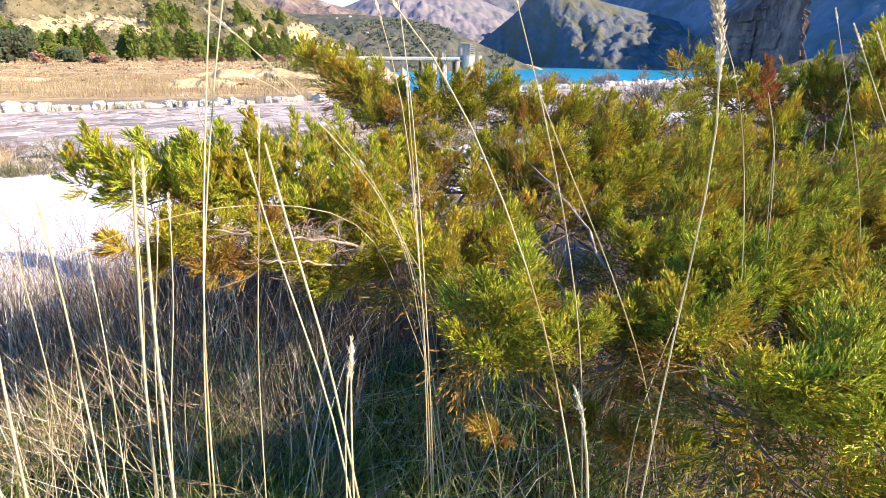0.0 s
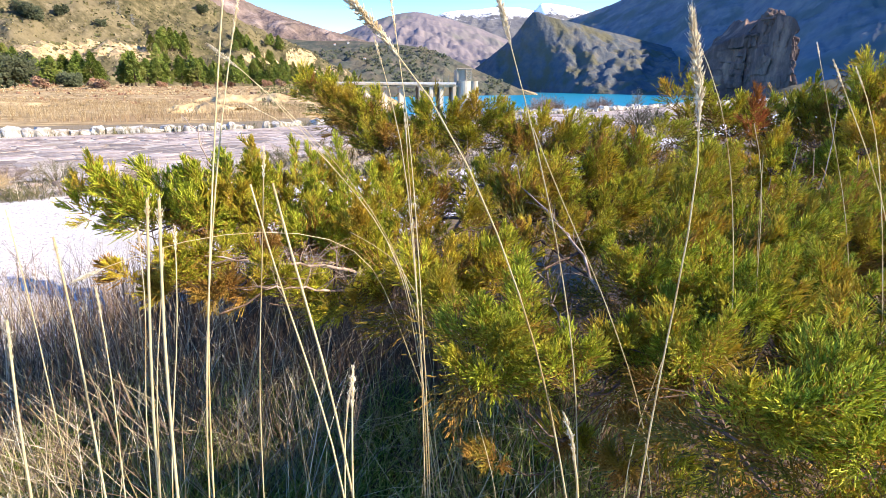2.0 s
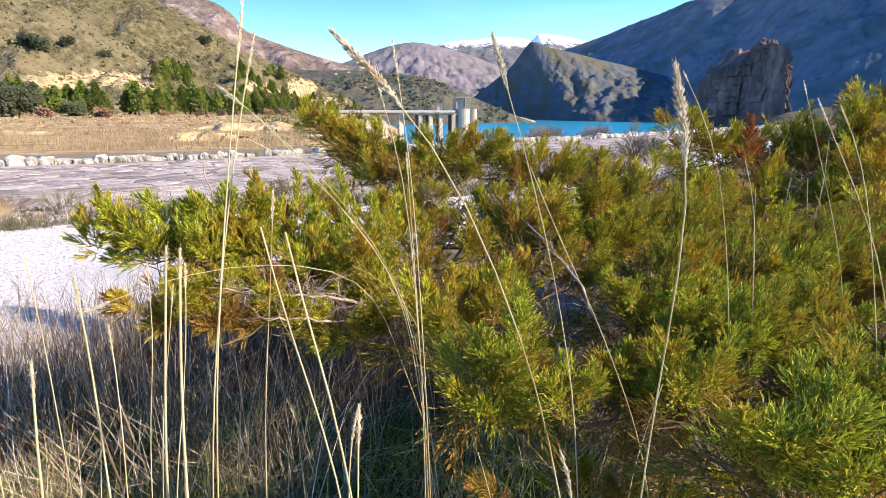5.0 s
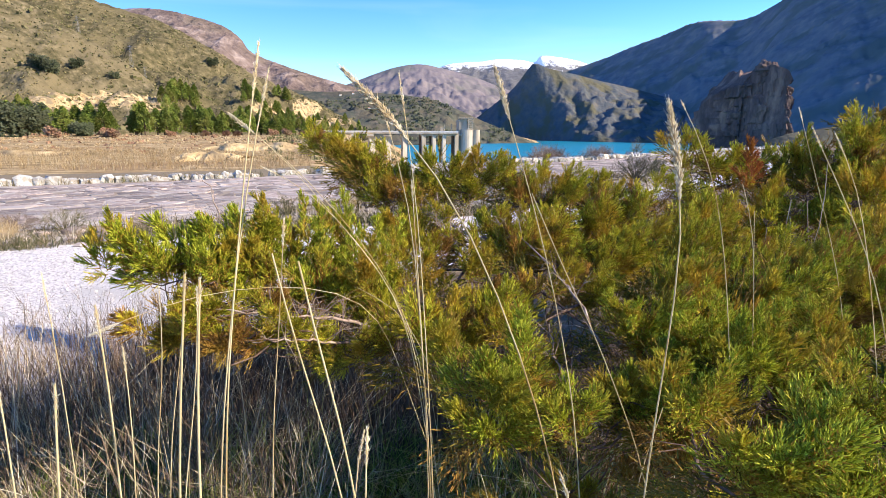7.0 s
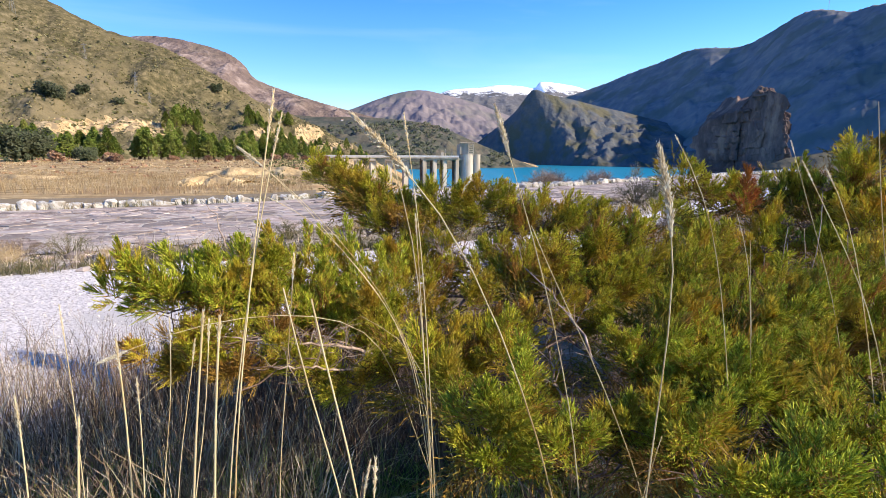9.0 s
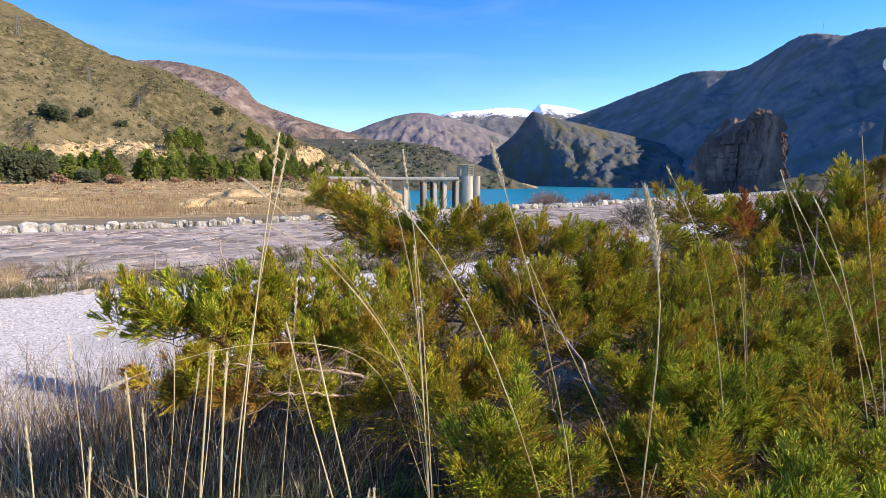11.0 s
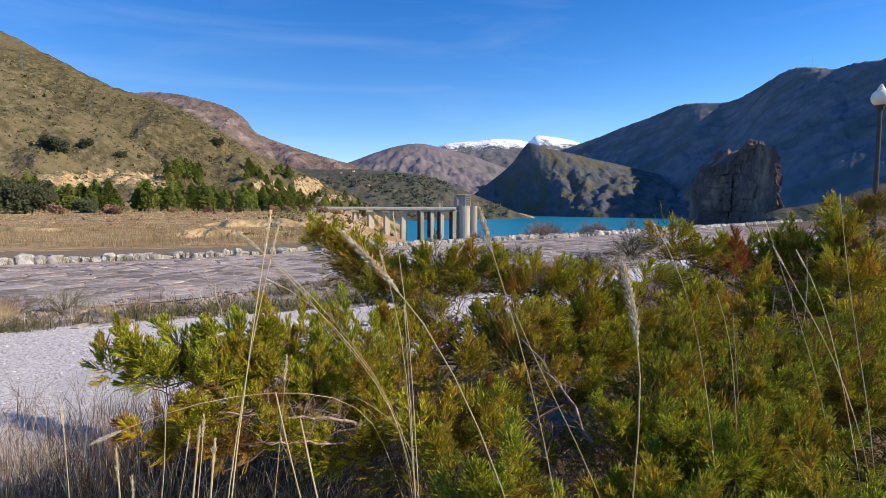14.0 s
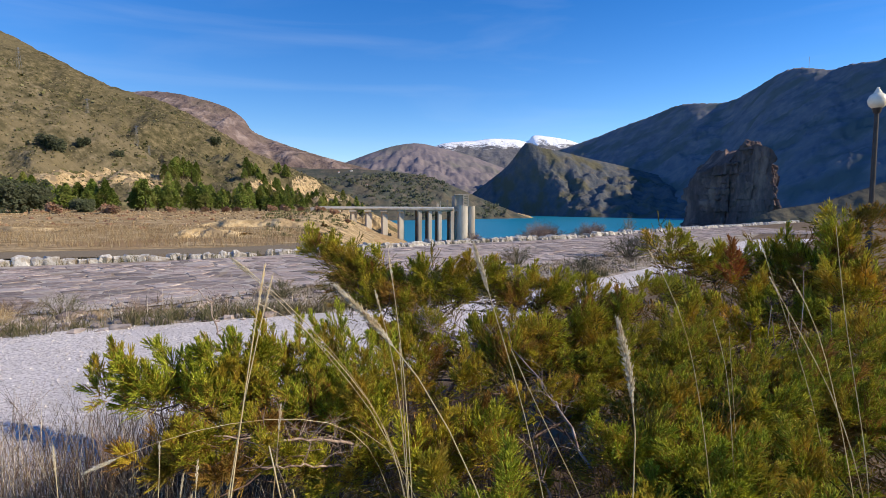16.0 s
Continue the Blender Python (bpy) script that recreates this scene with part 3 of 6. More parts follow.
massif("bank_outcrop", [(-53, 245, 0), (-46, 247, -2), (-39, 246, -5), (-32, 247, -2.2), (-27, 247, -2), (-22, 246, -6), (-18, 245, -16)],
       [(-55, 238, -4), (-47, 238, -7), (-40, 238.5, -9), (-33, 239, -11), (-27, 239, -13), (-21, 239, -16), (-17, 240, -18)], M_BANK, "broken tan rock bank behind the bridge piers", rows=30, cols=90, rough=0.12, gully=0.12, scale=0.14, cliff=0.1)
tagged(ribbon("road", [(-60, 4), (-30, 19), (-17.9, 24.6), (-9.8, 25.9), (-6.6, 29.9)], [(-62, 8), (-32, 22.5), (-20, 28.2), (-11.9, 31.8), (-8.3, 37)], -1.15, M_ROAD),
       "narrow grey asphalt road below the crest", "road", kind="structure")

# ---- crag by the lake ----


def build_crag():
    """A wedge-shaped rock tower: stepped top, steep fissured faces, a sharp outer edge."""
    plan = [Vector((-14, 20, 0)), Vector((-2, 1, 0)), Vector((11, -21, 0)), Vector((20, -11, 0)), Vector((22, 16, 0)), Vector((0, 36, 0))]
    ring = []
    for a, b in zip(plan, plan[1:] + plan[:1]):
        ring += [a.lerp(b, k / 26) for k in range(26)]
    n, rows = len(ring), 70
    verts, faces = [], []

    def top_at(x):
        return float(np.interp(x, [-15, -12, -4, 0, 3, 5, 9, 12, 16, 20, 22], [14, 19.5, 23.5, 26, 30, 33, 32, 27, 22.5, 18, 14]))

    for k in range(rows):
        t = k / (rows - 1)
        for i, q in enumerate(ring):
            top = top_at(q.x) + 1.2 * fbm(q.x, q.y, 0.25, 4, 2)
            z = -20 + (top + 20) * t
            s = 1.06 - 0.10 * t - (0.10 * ((t - 0.93) / 0.07) ** 2 if t > 0.93 else 0)
            out = (q - Vector((3, 7, 0))).normalized()
            p3 = Vector((q.x, q.y, z))
            push = 2.2 * noise.fractal(p3 * 0.09, 0.8, 2.1, 5) + 1.6 * (noise.cell(p3 * 0.16) - 0.5) + 0.9 * (noise.cell(p3 * 0.34) - 0.5) + 1.2 * noise.fractal(Vector((q.x * 0.35, q.y * 0.35, z * 0.05)), 0.8, 2.1, 4)
            verts.append((148 + q.x * s + out.x * push, 285 + q.y * s + out.y * push, z))
    for k in range(rows - 1):
        for i in range(n):
            j = (i + 1) % n
            faces.append((k * n + i, k * n + j, (k + 1) * n + j, (k + 1) * n + i))
    for s in (0.7, 0.4, 0.12):
        start = len(verts)
        for i, q in enumerate(ring):
            x = q.x * s
            verts.append((148 + x * 0.95, 285 + (q.y * s + 6 * (1 - s)) * 0.95, top_at(x) + 1.5 * fbm(x, q.y * s, 0.2, 4, 3)))
        for i in range(n):
            j = (i + 1) % n
            faces.append((start - n + i, start - n + j, start + j, start + i))
    faces.append(tuple(range(len(verts) - n, len(verts))))
    crag = thing("rock_crag", "tall brown rock crag standing by the lake", "rock")
    mesh_object("cliff", verts, faces, M_ROCK, parent=crag)
    for k, (x, y, z, s, h) in enumerate(((153.5, 277, 31.5, 3.8, 3.4), (156.5, 276, 31, 3.0, 3.0), (165, 277, 21, 2.6, 2.6))):
        bm = bmesh.new()
        bmesh.ops.create_icosphere(bm, subdivisions=3, radius=1)
        for v in bm.verts:
            v.co = v.co * (1 + 0.3 * noise.fractal(v.co * 1.3 + Vector((k * 7, 0, 0)), 0.8, 2.1, 4) + 0.15 * noise.cell(v.co * 2.5))
        bmesh.ops.transform(bm, matrix=Matrix.Translation((x, y, z)) @ Matrix.Diagonal((s, s, h, 1)), verts=bm.verts)
        part("summit_block", bm, M_ROCK, crag)


build_crag()


def boulder_mesh(name, seed, material, flat=1.0, cuts=1):
    """A rough block of stone about 1 across: a cube with worn corners."""
    bm = bmesh.new()
    bmesh.ops.create_cube(bm, size=1)
    bmesh.ops.bevel(bm, geom=list(bm.edges), offset=0.2, segments=1, affect="EDGES")
    r = random.Random(seed)
    for v in bm.verts:
        v.co = Vector((v.co.x + r.uniform(-0.13, 0.13), v.co.y + r.uniform(-0.13, 0.13), (v.co.z + r.uniform(-0.13, 0.13)) * flat))
    me = bpy.data.meshes.new(name)
    bm.to_mesh(me)
    bm.free()
    me.materials.append(material)
    return me


# ---- bridge and intake tower ----


def build_bridge():
    br = thing("bridge", "concrete bridge on slim piers leading to the intake tower", "bridge")
    a, b = Vector((-49, 236, 1.6)), Vector((7, 234, 0.7))
    d = b - a
    turn = math.atan2(d.y, d.x)
    bm = bmesh.new()
    mid = (a + b) / 2
    box(bm, mid.x, mid.y, mid.z - 0.4, d.length, 5.0, 0.6, turn, 0.08)
    deck = part("deck", bm, M_CONCRETE, br)
    for side in (-2.4, 2.4):
        bm = bmesh.new()
        box(bm, mid.x, mid.y + side, mid.z + 0.2, d.length, 0.2, 0.6, turn, 0.03)
        part("parapet", bm, M_PALE_CONCRETE, deck, "pale concrete parapet")
    for x, z in ((-41.3, -6), (-34.9, -9), (-28.7, -12), (-22.0, -15), (-15.1, -18)):
        bm = bmesh.new()
        box(bm, x, 235, (z - 6 + 0.1) / 2, 2.3, 2.2, 0.1 - (z - 6), radians(24), 0.12)
        pier = part("pier", bm, M_CONCRETE, br)
        bm = bmesh.new()
        box(bm, x, 235, -0.25, 2.9, 4.4, 0.8, turn, 0.1)
        part("pier_cap", bm, M_CONCRETE, pier)
    bm = bmesh.new()
    box(bm, -50, 236.5, -3, 4.5, 7, 8.5, turn, 0.1)
    part("abutment", bm, M_CONCRETE, br)


def build_tower():
    tw = thing("intake_tower", "concrete water intake tower with a louvred house on top", "tower")
    for x in (-7.4, -3.2, 0.9, 6.0):
        bm = bmesh.new()
        box(bm, x + 0.2, 233.5, -11.5, 1.5, 2.0, 23.0, radians(12), 0.12)
        column = part("column", bm, M_CONCRETE, tw)
        # added dark bars and plate imitate the column's side in shadow
        bm = bmesh.new()
        for k in range(4):
            box(bm, x - 1.7 + 0.35 * k, 235.5 + 0.12 * k, -11.5, 0.14, 0.25, 23.0)
        for k in range(9):
            box(bm, x - 1.2, 236.1, -22 + 2.6 * k, 1.4, 0.5, 0.25)
        box(bm, x - 1.2, 236.7, -11.5, 1.1, 0.2, 23.0)
        part("shade_panel", bm, M_COLUMN_SHADE, column, "dark brown panel standing in for the column's shaded side")
    bm = bmesh.new()
    box(bm, 0, 236, 0.2, 17, 6.5, 0.9, 0, 0.08)
    part("deck", bm, M_CONCRETE, tw)
    for x, r, top in ((10.6, 2.6, 2.3), (14.3, 1.6, 2.2)):
        bm = bmesh.new()
        bmesh.ops.create_cone(bm, cap_ends=True, segments=20, radius1=r, radius2=r, depth=top + 24, matrix=Matrix.Translation((x, 234.5, (top - 24) / 2)))
        part("shaft", bm, M_CONCRETE, tw)
    bm = bmesh.new()
    box(bm, 8.6, 236.5, -8.5, 3.6, 4, 29.5, 0.3, 0.1)
    part("shaft_wall", bm, M_CONCRETE, tw)
    bm = bmesh.new()
    box(bm, 9.0, 235.5, 4.4, 3.4, 4, 4.4, 0.0, 0.05)
    house = part("machine_house", bm, M_CONCRETE, tw)
    for k in range(6):
        bm = bmesh.new()
        box(bm, 11.9, 234.0, 2.6 + k * 0.75, 2.2, 2.6, 0.3, 0, 0.03)
        part("louvre", bm, M_CONCRETE, house)
    for x in (11.0, 12.9):
        bm = bmesh.new()
        box(bm, x, 232.8, 4.4, 0.3, 0.3, 4.4)
        part("post", bm, M_CONCRETE, tw)
    bm = bmesh.new()
    box(bm, 10.4, 235, 6.8, 6.4, 4.6, 0.35, 0, 0.05)
    part("roof", bm, M_CONCRETE, house)
    for x, h in ((0.3, 2.4), (1.5, 3.6), (4.2, 4.0)):
        bm = bmesh.new()
        box(bm, x, 235, 0.6 + h / 2, 0.9 if h < 3 else 0.3, 0.5, h)
        part("hoist", bm, M_CONCRETE, tw)


build_bridge()
build_tower()

# ---- paved crest: flagstones, kerb ----
SLAB_NEAR = [(-16, -1.5), (-8, 4.6), (-5.2, 6.7), (-3.5, 7.7), (-1.7, 9.9), (3.1, 13.8), (7.5, 19.8), (18, 31)]


def slab_near_y(x):
    return float(np.interp(x, [p[0] for p in SLAB_NEAR], [p[1] for p in SLAB_NEAR]))


tagged(ribbon("verge", [(-24, -9), (-16, -3), (-7.5, 3.2), (-4.4, 5.6), (-2.5, 6.6), (-0.9, 7.3), (1.6, 9.1), (4.9, 12.8), (14, 25)],
              [(-24, -7), (-16, -1.4), (-8, 4.7), (-5.2, 6.8), (-3.5, 7.8), (-1.7, 10.0), (3.1, 13.9), (7.5, 19.9), (18, 31)], GROUND + 0.028, M_VERGE), "stony brown verge beside the track", "verge", kind="structure")
bed = ribbon("pavement", SLAB_NEAR, [(-24, 1.6), (-16, 7.9), (-9.9, 12.0), (-5.6, 14.7), (-3.6, 16.6), (1.0, 21.2), (5.7, 24.8), (16, 36)], GROUND + 0.045, M_MORTAR)
tagged(bed, "rough paving of purple-grey flagstones in pale mortar", "pavement", kind="structure")


def flag_cells():
    """Irregular stone outlines: the cells round jittered points, shrunk to leave joints."""
    r = random.Random(3)
    pts = {}
    for i in range(-52, 76):
        for k in range(-10, 150):
            if r.random() < 0.22:
                continue
            u, v = i * 0.47 + r.uniform(-0.34, 0.34), k * 0.31 + r.uniform(-0.21, 0.21)
            x, y = u * 0.78 - v * 0.0, u * 0.62 + v
            pts[(i, k)] = Vector((x, y, 0))
    cells = []
    for (i, k), p in pts.items():
        lo, hi = slab_near_y(p.x) + 0.35, float(np.interp(p.x, KERB_X, KERB_Y)) - 0.7
        if not lo < p.y < hi or p.x < -14 or p.x > 24:
            continue
        poly = [p + Vector((s * 1.3, t * 1.3, 0)) for s, t in ((-0.7, -0.7), (0.7, -0.7), (0.7, 0.7), (-0.7, 0.7))]
        for a in range(-3, 4):
            for b in range(-4, 5):
                q = pts.get((i + a, k + b))
                if q is None or q is p:
                    continue
                mid, nrm = (p + q) / 2, (q - p).normalized()
                out = []
                for s in range(len(poly)):
                    c, d = poly[s], poly[(s + 1) % len(poly)]
                    dc, dd = (c - mid).dot(nrm), (d - mid).dot(nrm)
                    if dc <= 0:
                        out.append(c)
                    if dc * dd < 0:
                        out.append(c.lerp(d, dc / (dc - dd)))
                poly = out
                if len(poly) < 3:
                    break
        if len(poly) >= 3:
            cells.append((p, [(q - p) * r.uniform(0.8, 0.98) for q in poly], 0.003 + 0.014 * r.random() ** 2))
    return cells


def flag_geometry(poly, h, verts, faces, at):
    s, n = len(verts), len(poly)
    for q in poly:
        verts.append(at + q + Vector((0, 0, -0.03)))
    for q in poly:
        verts.append(at + q * 0.985 + Vector((0, 0, h * 0.7)))
    for q in poly:
        verts.append(at + q * 0.93 + Vector((0, 0, h)))
    for lo in (0, n):
        for k in range(n):
            j = (k + 1) % n
            faces.append((s + lo + k, s + lo + j, s + lo + n + j, s + lo + n + k))
    faces.append(tuple(range(s + 2 * n, s + 3 * n)))


def build_flags():
    cells = sorted(flag_cells(), key=lambda c: c[0].x ** 2 + c[0].y ** 2)
    rest_v, rest_f = [], []
    for i, (p, poly, h) in enumerate(cells):
        at = Vector((p.x, p.y, GROUND + 0.045))
        if i < 300:
            v, f = [], []
            flag_geometry(poly, h, v, f, Vector((0, 0, 0)))
            ob = mesh_object("flagstone", v, f, M_FLAG, parent=bed)
            ob.location = at
        else:
            flag_geometry(poly, h, rest_v, rest_f, at)
    if rest_v:
        tagged(mesh_object("flagstones_far", rest_v, rest_f, M_FLAG_FAR, parent=bed), "distant flagstones of the paving", kind="stuff")


def build_kerb():
    kerb = thing("kerb", "row of rough pale limestone blocks along the crest edge", "kerb", kind="structure")
    meshes = [boulder_mesh("kerb_stone", s, M_KERB, 0.95) for s in range(7)]
    r = random.Random(5)
    line = [Vector((x, y, 0)) for x, y in zip(KERB_X, KERB_Y)]
    for a, b in zip(line[1:-1], line[2:]):
        d, gone = (b - a), 0.0
        turn = math.atan2(d.y, d.x)
        while gone < d.length:
            w = r.uniform(0.14, 0.34) * (1.5 if r.random() < 0.12 else 1.0)
            p = a + d * ((gone + w / 2) / d.length)
            if p.length < 75 and r.random() > 0.04:
                h = r.uniform(0.17, 0.3)
                ob = new("kerb_stone", r.choice(meshes))
                ob.parent = kerb
                ob.matrix_basis = Matrix.Translation((p.x + r.uniform(-0.06, 0.06), p.y + r.uniform(-0.06, 0.06), GROUND + h * r.uniform(0.25, 0.4))) @ Matrix.Rotation(turn + r.uniform(-0.4, 0.4), 4, "Z") @ Matrix.Rotation(r.uniform(-0.2, 0.2), 4, "Y") @ Matrix.Diagonal((w * 1.1, r.uniform(0.28, 0.45), h, 1))
            gone += w * 1.02


# ---- lamp ----


def build_lamp():
    x, y = 10.95, 14.0
    lamp = thing("street_lamp", "dark metal lamp post with a cream globe", "lamp", (x, y, GROUND))
    bm = bmesh.new()
    for r1, r2, z0, z1 in ((0.13, 0.12, -0.02, 0.25), (0.10, 0.075, 0.25, 0.9), (0.065, 0.05, 0.9, 3.8), (0.09, 0.09, 0.9, 0.96), (0.075, 0.11, 3.8, 3.92)):
        bmesh.ops.create_cone(bm, cap_ends=True, segments=16, radius1=r1, radius2=r2, depth=z1 - z0, matrix=Matrix.Translation((0, 0, (z0 + z1) / 2)))
    part("post", bm, M_STEEL, lamp)
    bm = bmesh.new()
    bmesh.ops.create_uvsphere(bm, u_segments=24, v_segments=16, radius=0.21, matrix=Matrix.Translation((0, 0, 4.1)))
    globe = part("globe", bm, M_GLOBE, lamp, "cream opal glass globe", True)
    bm = bmesh.new()
    bmesh.ops.create_cone(bm, cap_ends=True, segments=16, radius1=0.10, radius2=0.05, depth=0.1, matrix=Matrix.Translation((0, 0, 4.33)))
    bmesh.ops.create_uvsphere(bm, u_segments=10, v_segments=8, radius=0.04, matrix=Matrix.Translation((0, 0, 4.4)))
    part("cap", bm, M_GLOBE, globe)


build_lamp()

# ---- trees and far shrubs ----


def tuft_cloud(n, shape, size, seed, up=0.3):
    """Small crossed leaf clumps scattered in a crown; shape gives a point for a random source."""
    r = random.Random(seed)
    verts, faces = [], []
    for _ in range(n):
        p = Vector(shape(r))
        s = size * r.uniform(0.6, 1.3)
        for _ in range(3):
            d = Vector((r.gauss(0, 1), r.gauss(0, 1), r.gauss(up, 0.8))).normalized()
            a = d.orthogonal().normalized()
            i = len(verts)
            verts += [p - d * s * 0.2 + a * s * 0.35, p - d * s * 0.2 - a * s * 0.35, p + d * s + a * s * 0.1, p + d * s * 0.9 - a * s * 0.25]
            faces.append((i, i + 1, i + 3, i + 2))
    return verts, faces


def cone_shape(h, w, low=0.12):
    def at(r):
        t = r.random() ** 0.8
        rad = w * (0.35 + 0.65 * math.sin(math.pi * (0.2 + 0.8 * (1 - t)) * 0.7)) * (1 - t) ** 0.5
        a = r.uniform(0, 2 * math.pi)
        lobes = 1 + 0.25 * math.sin(a * 3 + t * 9) + 0.15 * math.sin(a * 5 - t * 14)
        rad *= lobes * (0.55 + 0.45 * r.random() ** 0.5)
        return (rad * math.cos(a), rad * math.sin(a), h * (low + (1 - low) * t))
    return at


def dome_shape(h, w, seed):
    q = random.Random(seed)
    blobs = [(q.uniform(-0.6, 0.6) * w, q.uniform(-0.6, 0.6) * w, q.uniform(0.25, 0.7) * h, q.uniform(0.28, 0.45) * min(w, h)) for _ in range(9)]

    def at(r):
        x, y, z, s = r.choice(blobs)
        d = Vector((r.gauss(0, 1), r.gauss(0, 1), r.gauss(0, 1))).normalized() * s * r.uniform(0.6, 1.05)
        return (x + d.x, y + d.y, max(0.02 * h, z + d.z))
    return at


def make_tree(name, label, category, at, h, w, seed, material, n=420, size=0.4, dome=False, group=""):
    tree = thing(name, label, category, at, group)
    v, f = [], []
    r = random.Random(seed)
    trunk_h = h * (0.55 if dome else 0.9)
    tube_data([(0, 0, -0.3), (r.uniform(-0.02, 0.02) * h, 0, trunk_h * 0.5), (0, r.uniform(-0.02, 0.02) * h, trunk_h)], [0.03 * h, 0.02 * h, 0.005 * h], 6, v, f)
    for k in range(6):
        a, z = r.uniform(0, 6.28), trunk_h * (0.25 + 0.1 * k)
        tube_data([(0, 0, z), (0.6 * w * math.cos(a) * (1 - k / 9), 0.6 * w * math.sin(a) * (1 - k / 9), z + 0.12 * h)], [0.01 * h, 0.003 * h], 4, v, f)
    mesh_object("trunk", v, f, M_TRUNK, parent=tree)
    v, f = tuft_cloud(n, dome_shape(h, w, seed) if dome else cone_shape(h, w), size, seed + 50)
    mesh_object("crown", v, f, material, parent=tree)
    return tree


bpy.context.view_layer.update()
DEPS = bpy.context.evaluated_depsgraph_get()


def drop(x, y, top=400):
    """The height of the terrain at x, y."""
    hit, place, *_ = scene.ray_cast(DEPS, Vector((x, y, top)), Vector((0, 0, -1)))
    return place.z if hit else GROUND


def plant(kinds, spots, r, smin=0.8, smax=1.2):
    for x, y in spots:
        s = r.uniform(smin, smax)
        o = copy_thing(r.choice(kinds), Matrix.Translation((x, y, drop(x, y) - 0.1)) @ Matrix.Rotation(r.uniform(0, 6.28), 4, "Z"))
        o.scale = (s, s, s * r.uniform(0.9, 1.15))


def build_trees():
    r = random.Random(21)
    pines = [make_tree("pine_tree", "young green pine in the row below the hillside", "tree", (-112 - 3 * i, 172 + i, -1.6), 7.6, 2.5, i, M_PINE, 560, 0.44, group="pines at the foot of the hill") for i in range(4)]
    for p in pines:
        p.location.z = drop(p.location.x, p.location.y) - 0.1
    row = []
    for i in range(52):
        t = i / 51
        row.append((-128 + 72 * t + r.uniform(-1.5, 1.5), 150 + 62 * t + r.uniform(-5, 8)))
    plant(pines, row, r, 0.75, 1.25)
    upper = [(r.uniform(-98, -52), 0) for _ in range(44)]
    plant(pines, [(x, 255 + (x + 98) * 0.9 + r.uniform(-20, 35)) for x, _ in upper], r, 0.4, 0.8)
    plant(pines, [(r.uniform(-126, -113), r.uniform(260, 285)) for _ in range(9)], r, 0.9, 1.2)
    plant(pines, [(r.uniform(-101, -84), r.uniform(292, 326)) for _ in range(14)], r, 0.7, 1.1)
    plant(pines, [(r.uniform(-92, -74), r.uniform(256, 274)) for _ in range(10)], r, 0.6, 0.9)
    plant(pines, [(r.uniform(-117, -99), r.uniform(226, 246)) for _ in range(11)], r, 0.7, 1.05)
    plant(pines, [(r.uniform(-60, -40), r.uniform(300, 330)) for _ in range(9)], r, 0.5, 0.8)
    plant(pines, [(-150 + 4 * i, 186 + r.uniform(-4, 4)) for i in range(5)], r, 0.7, 1.0)
    oak = make_tree("holm_oak", "rounded grey-green holm oak", "tree", (-95, 130, -1.4), 8.0, 7.2, 3, M_OAK, 1700, 0.55, dome=True)
    oak.location.z = drop(-95, 130) - 0.1
    small = make_tree("holm_oak", "small rounded dark holm oak on the slope", "tree", (-86, 138, -1.4), 3.6, 3.2, 9, M_OAK, 600, 0.34, dome=True)
    small.location.z = drop(-86, 138) - 0.1
    plant([small], [(-152, 223), (-149, 224)], r, 1.7, 1.9)
    plant([small], [(-134.6, 344)], r, 1.6, 1.7)
    plant([small], [(-147, 236), (-84, 136), (-109, 175), (-134, 241)], r, 0.8, 1.1)
    rust = make_tree("shrub", "bare rust-coloured shrub on the field edge", "shrub", (-74, 128, -1.4), 2.2, 1.9, 4, M_RED_BUSH, 260, 0.4, dome=True, group="rust shrubs")
    rust.location.z = drop(-74, 128) - 0.1
    plant([rust], [(-80 + 4.4 * i + r.uniform(-2, 2), 122 + 5 * i + r.uniform(-8, 8)) for i in range(13)], r, 0.6, 1.1)
    # dark oaks on the far side by the crag
    plant([oak], [(118, 140), (128, 142), (100, 150)], r, 0.55, 0.8)
    plant([small], [(92 + 7 * i, 190 + r.uniform(-12, 12)) for i in range(7)], r, 0.6, 1.0)


def scatter_scrub():
    """Low scrub over the hillsides, as one mass of tufts."""
    r = random.Random(8)
    verts, faces = [], []
    for _ in range(22000):
        t, u = r.random(), r.random()
        x = -330 + 280 * t
        y = 140 + 240 * u + 0.25 * (x + 200)
        z = drop(x, y)
        if z < 1.0:
            continue
        s = r.uniform(0.4, 1.0) * (1.8 if r.random() < 0.05 else 0.8)
        for _ in range(3):
            p = Vector((x + r.gauss(0, 0.5) * s, y + r.gauss(0, 0.5) * s, z - 0.1))
            d = Vector((r.gauss(0, 0.5), r.gauss(0, 0.5), 1)).normalized()
            a = Vector((r.gauss(0, 1), r.gauss(0, 1), 0)).normalized()
            i = len(verts)
            verts.extend([p + a * 0.5 * s, p - a * 0.5 * s, p + d * 0.7 * s - a * 0.4 * s, p + d * 0.9 * s + a * 0.3 * s])
            faces.append((i, i + 1, i + 2, i + 3))
    tagged(mesh_object("hillside_scrub", verts, faces, M_SCRUB_TUFT), "low olive and straw scrub over the hillside", "scrub", kind="stuff")


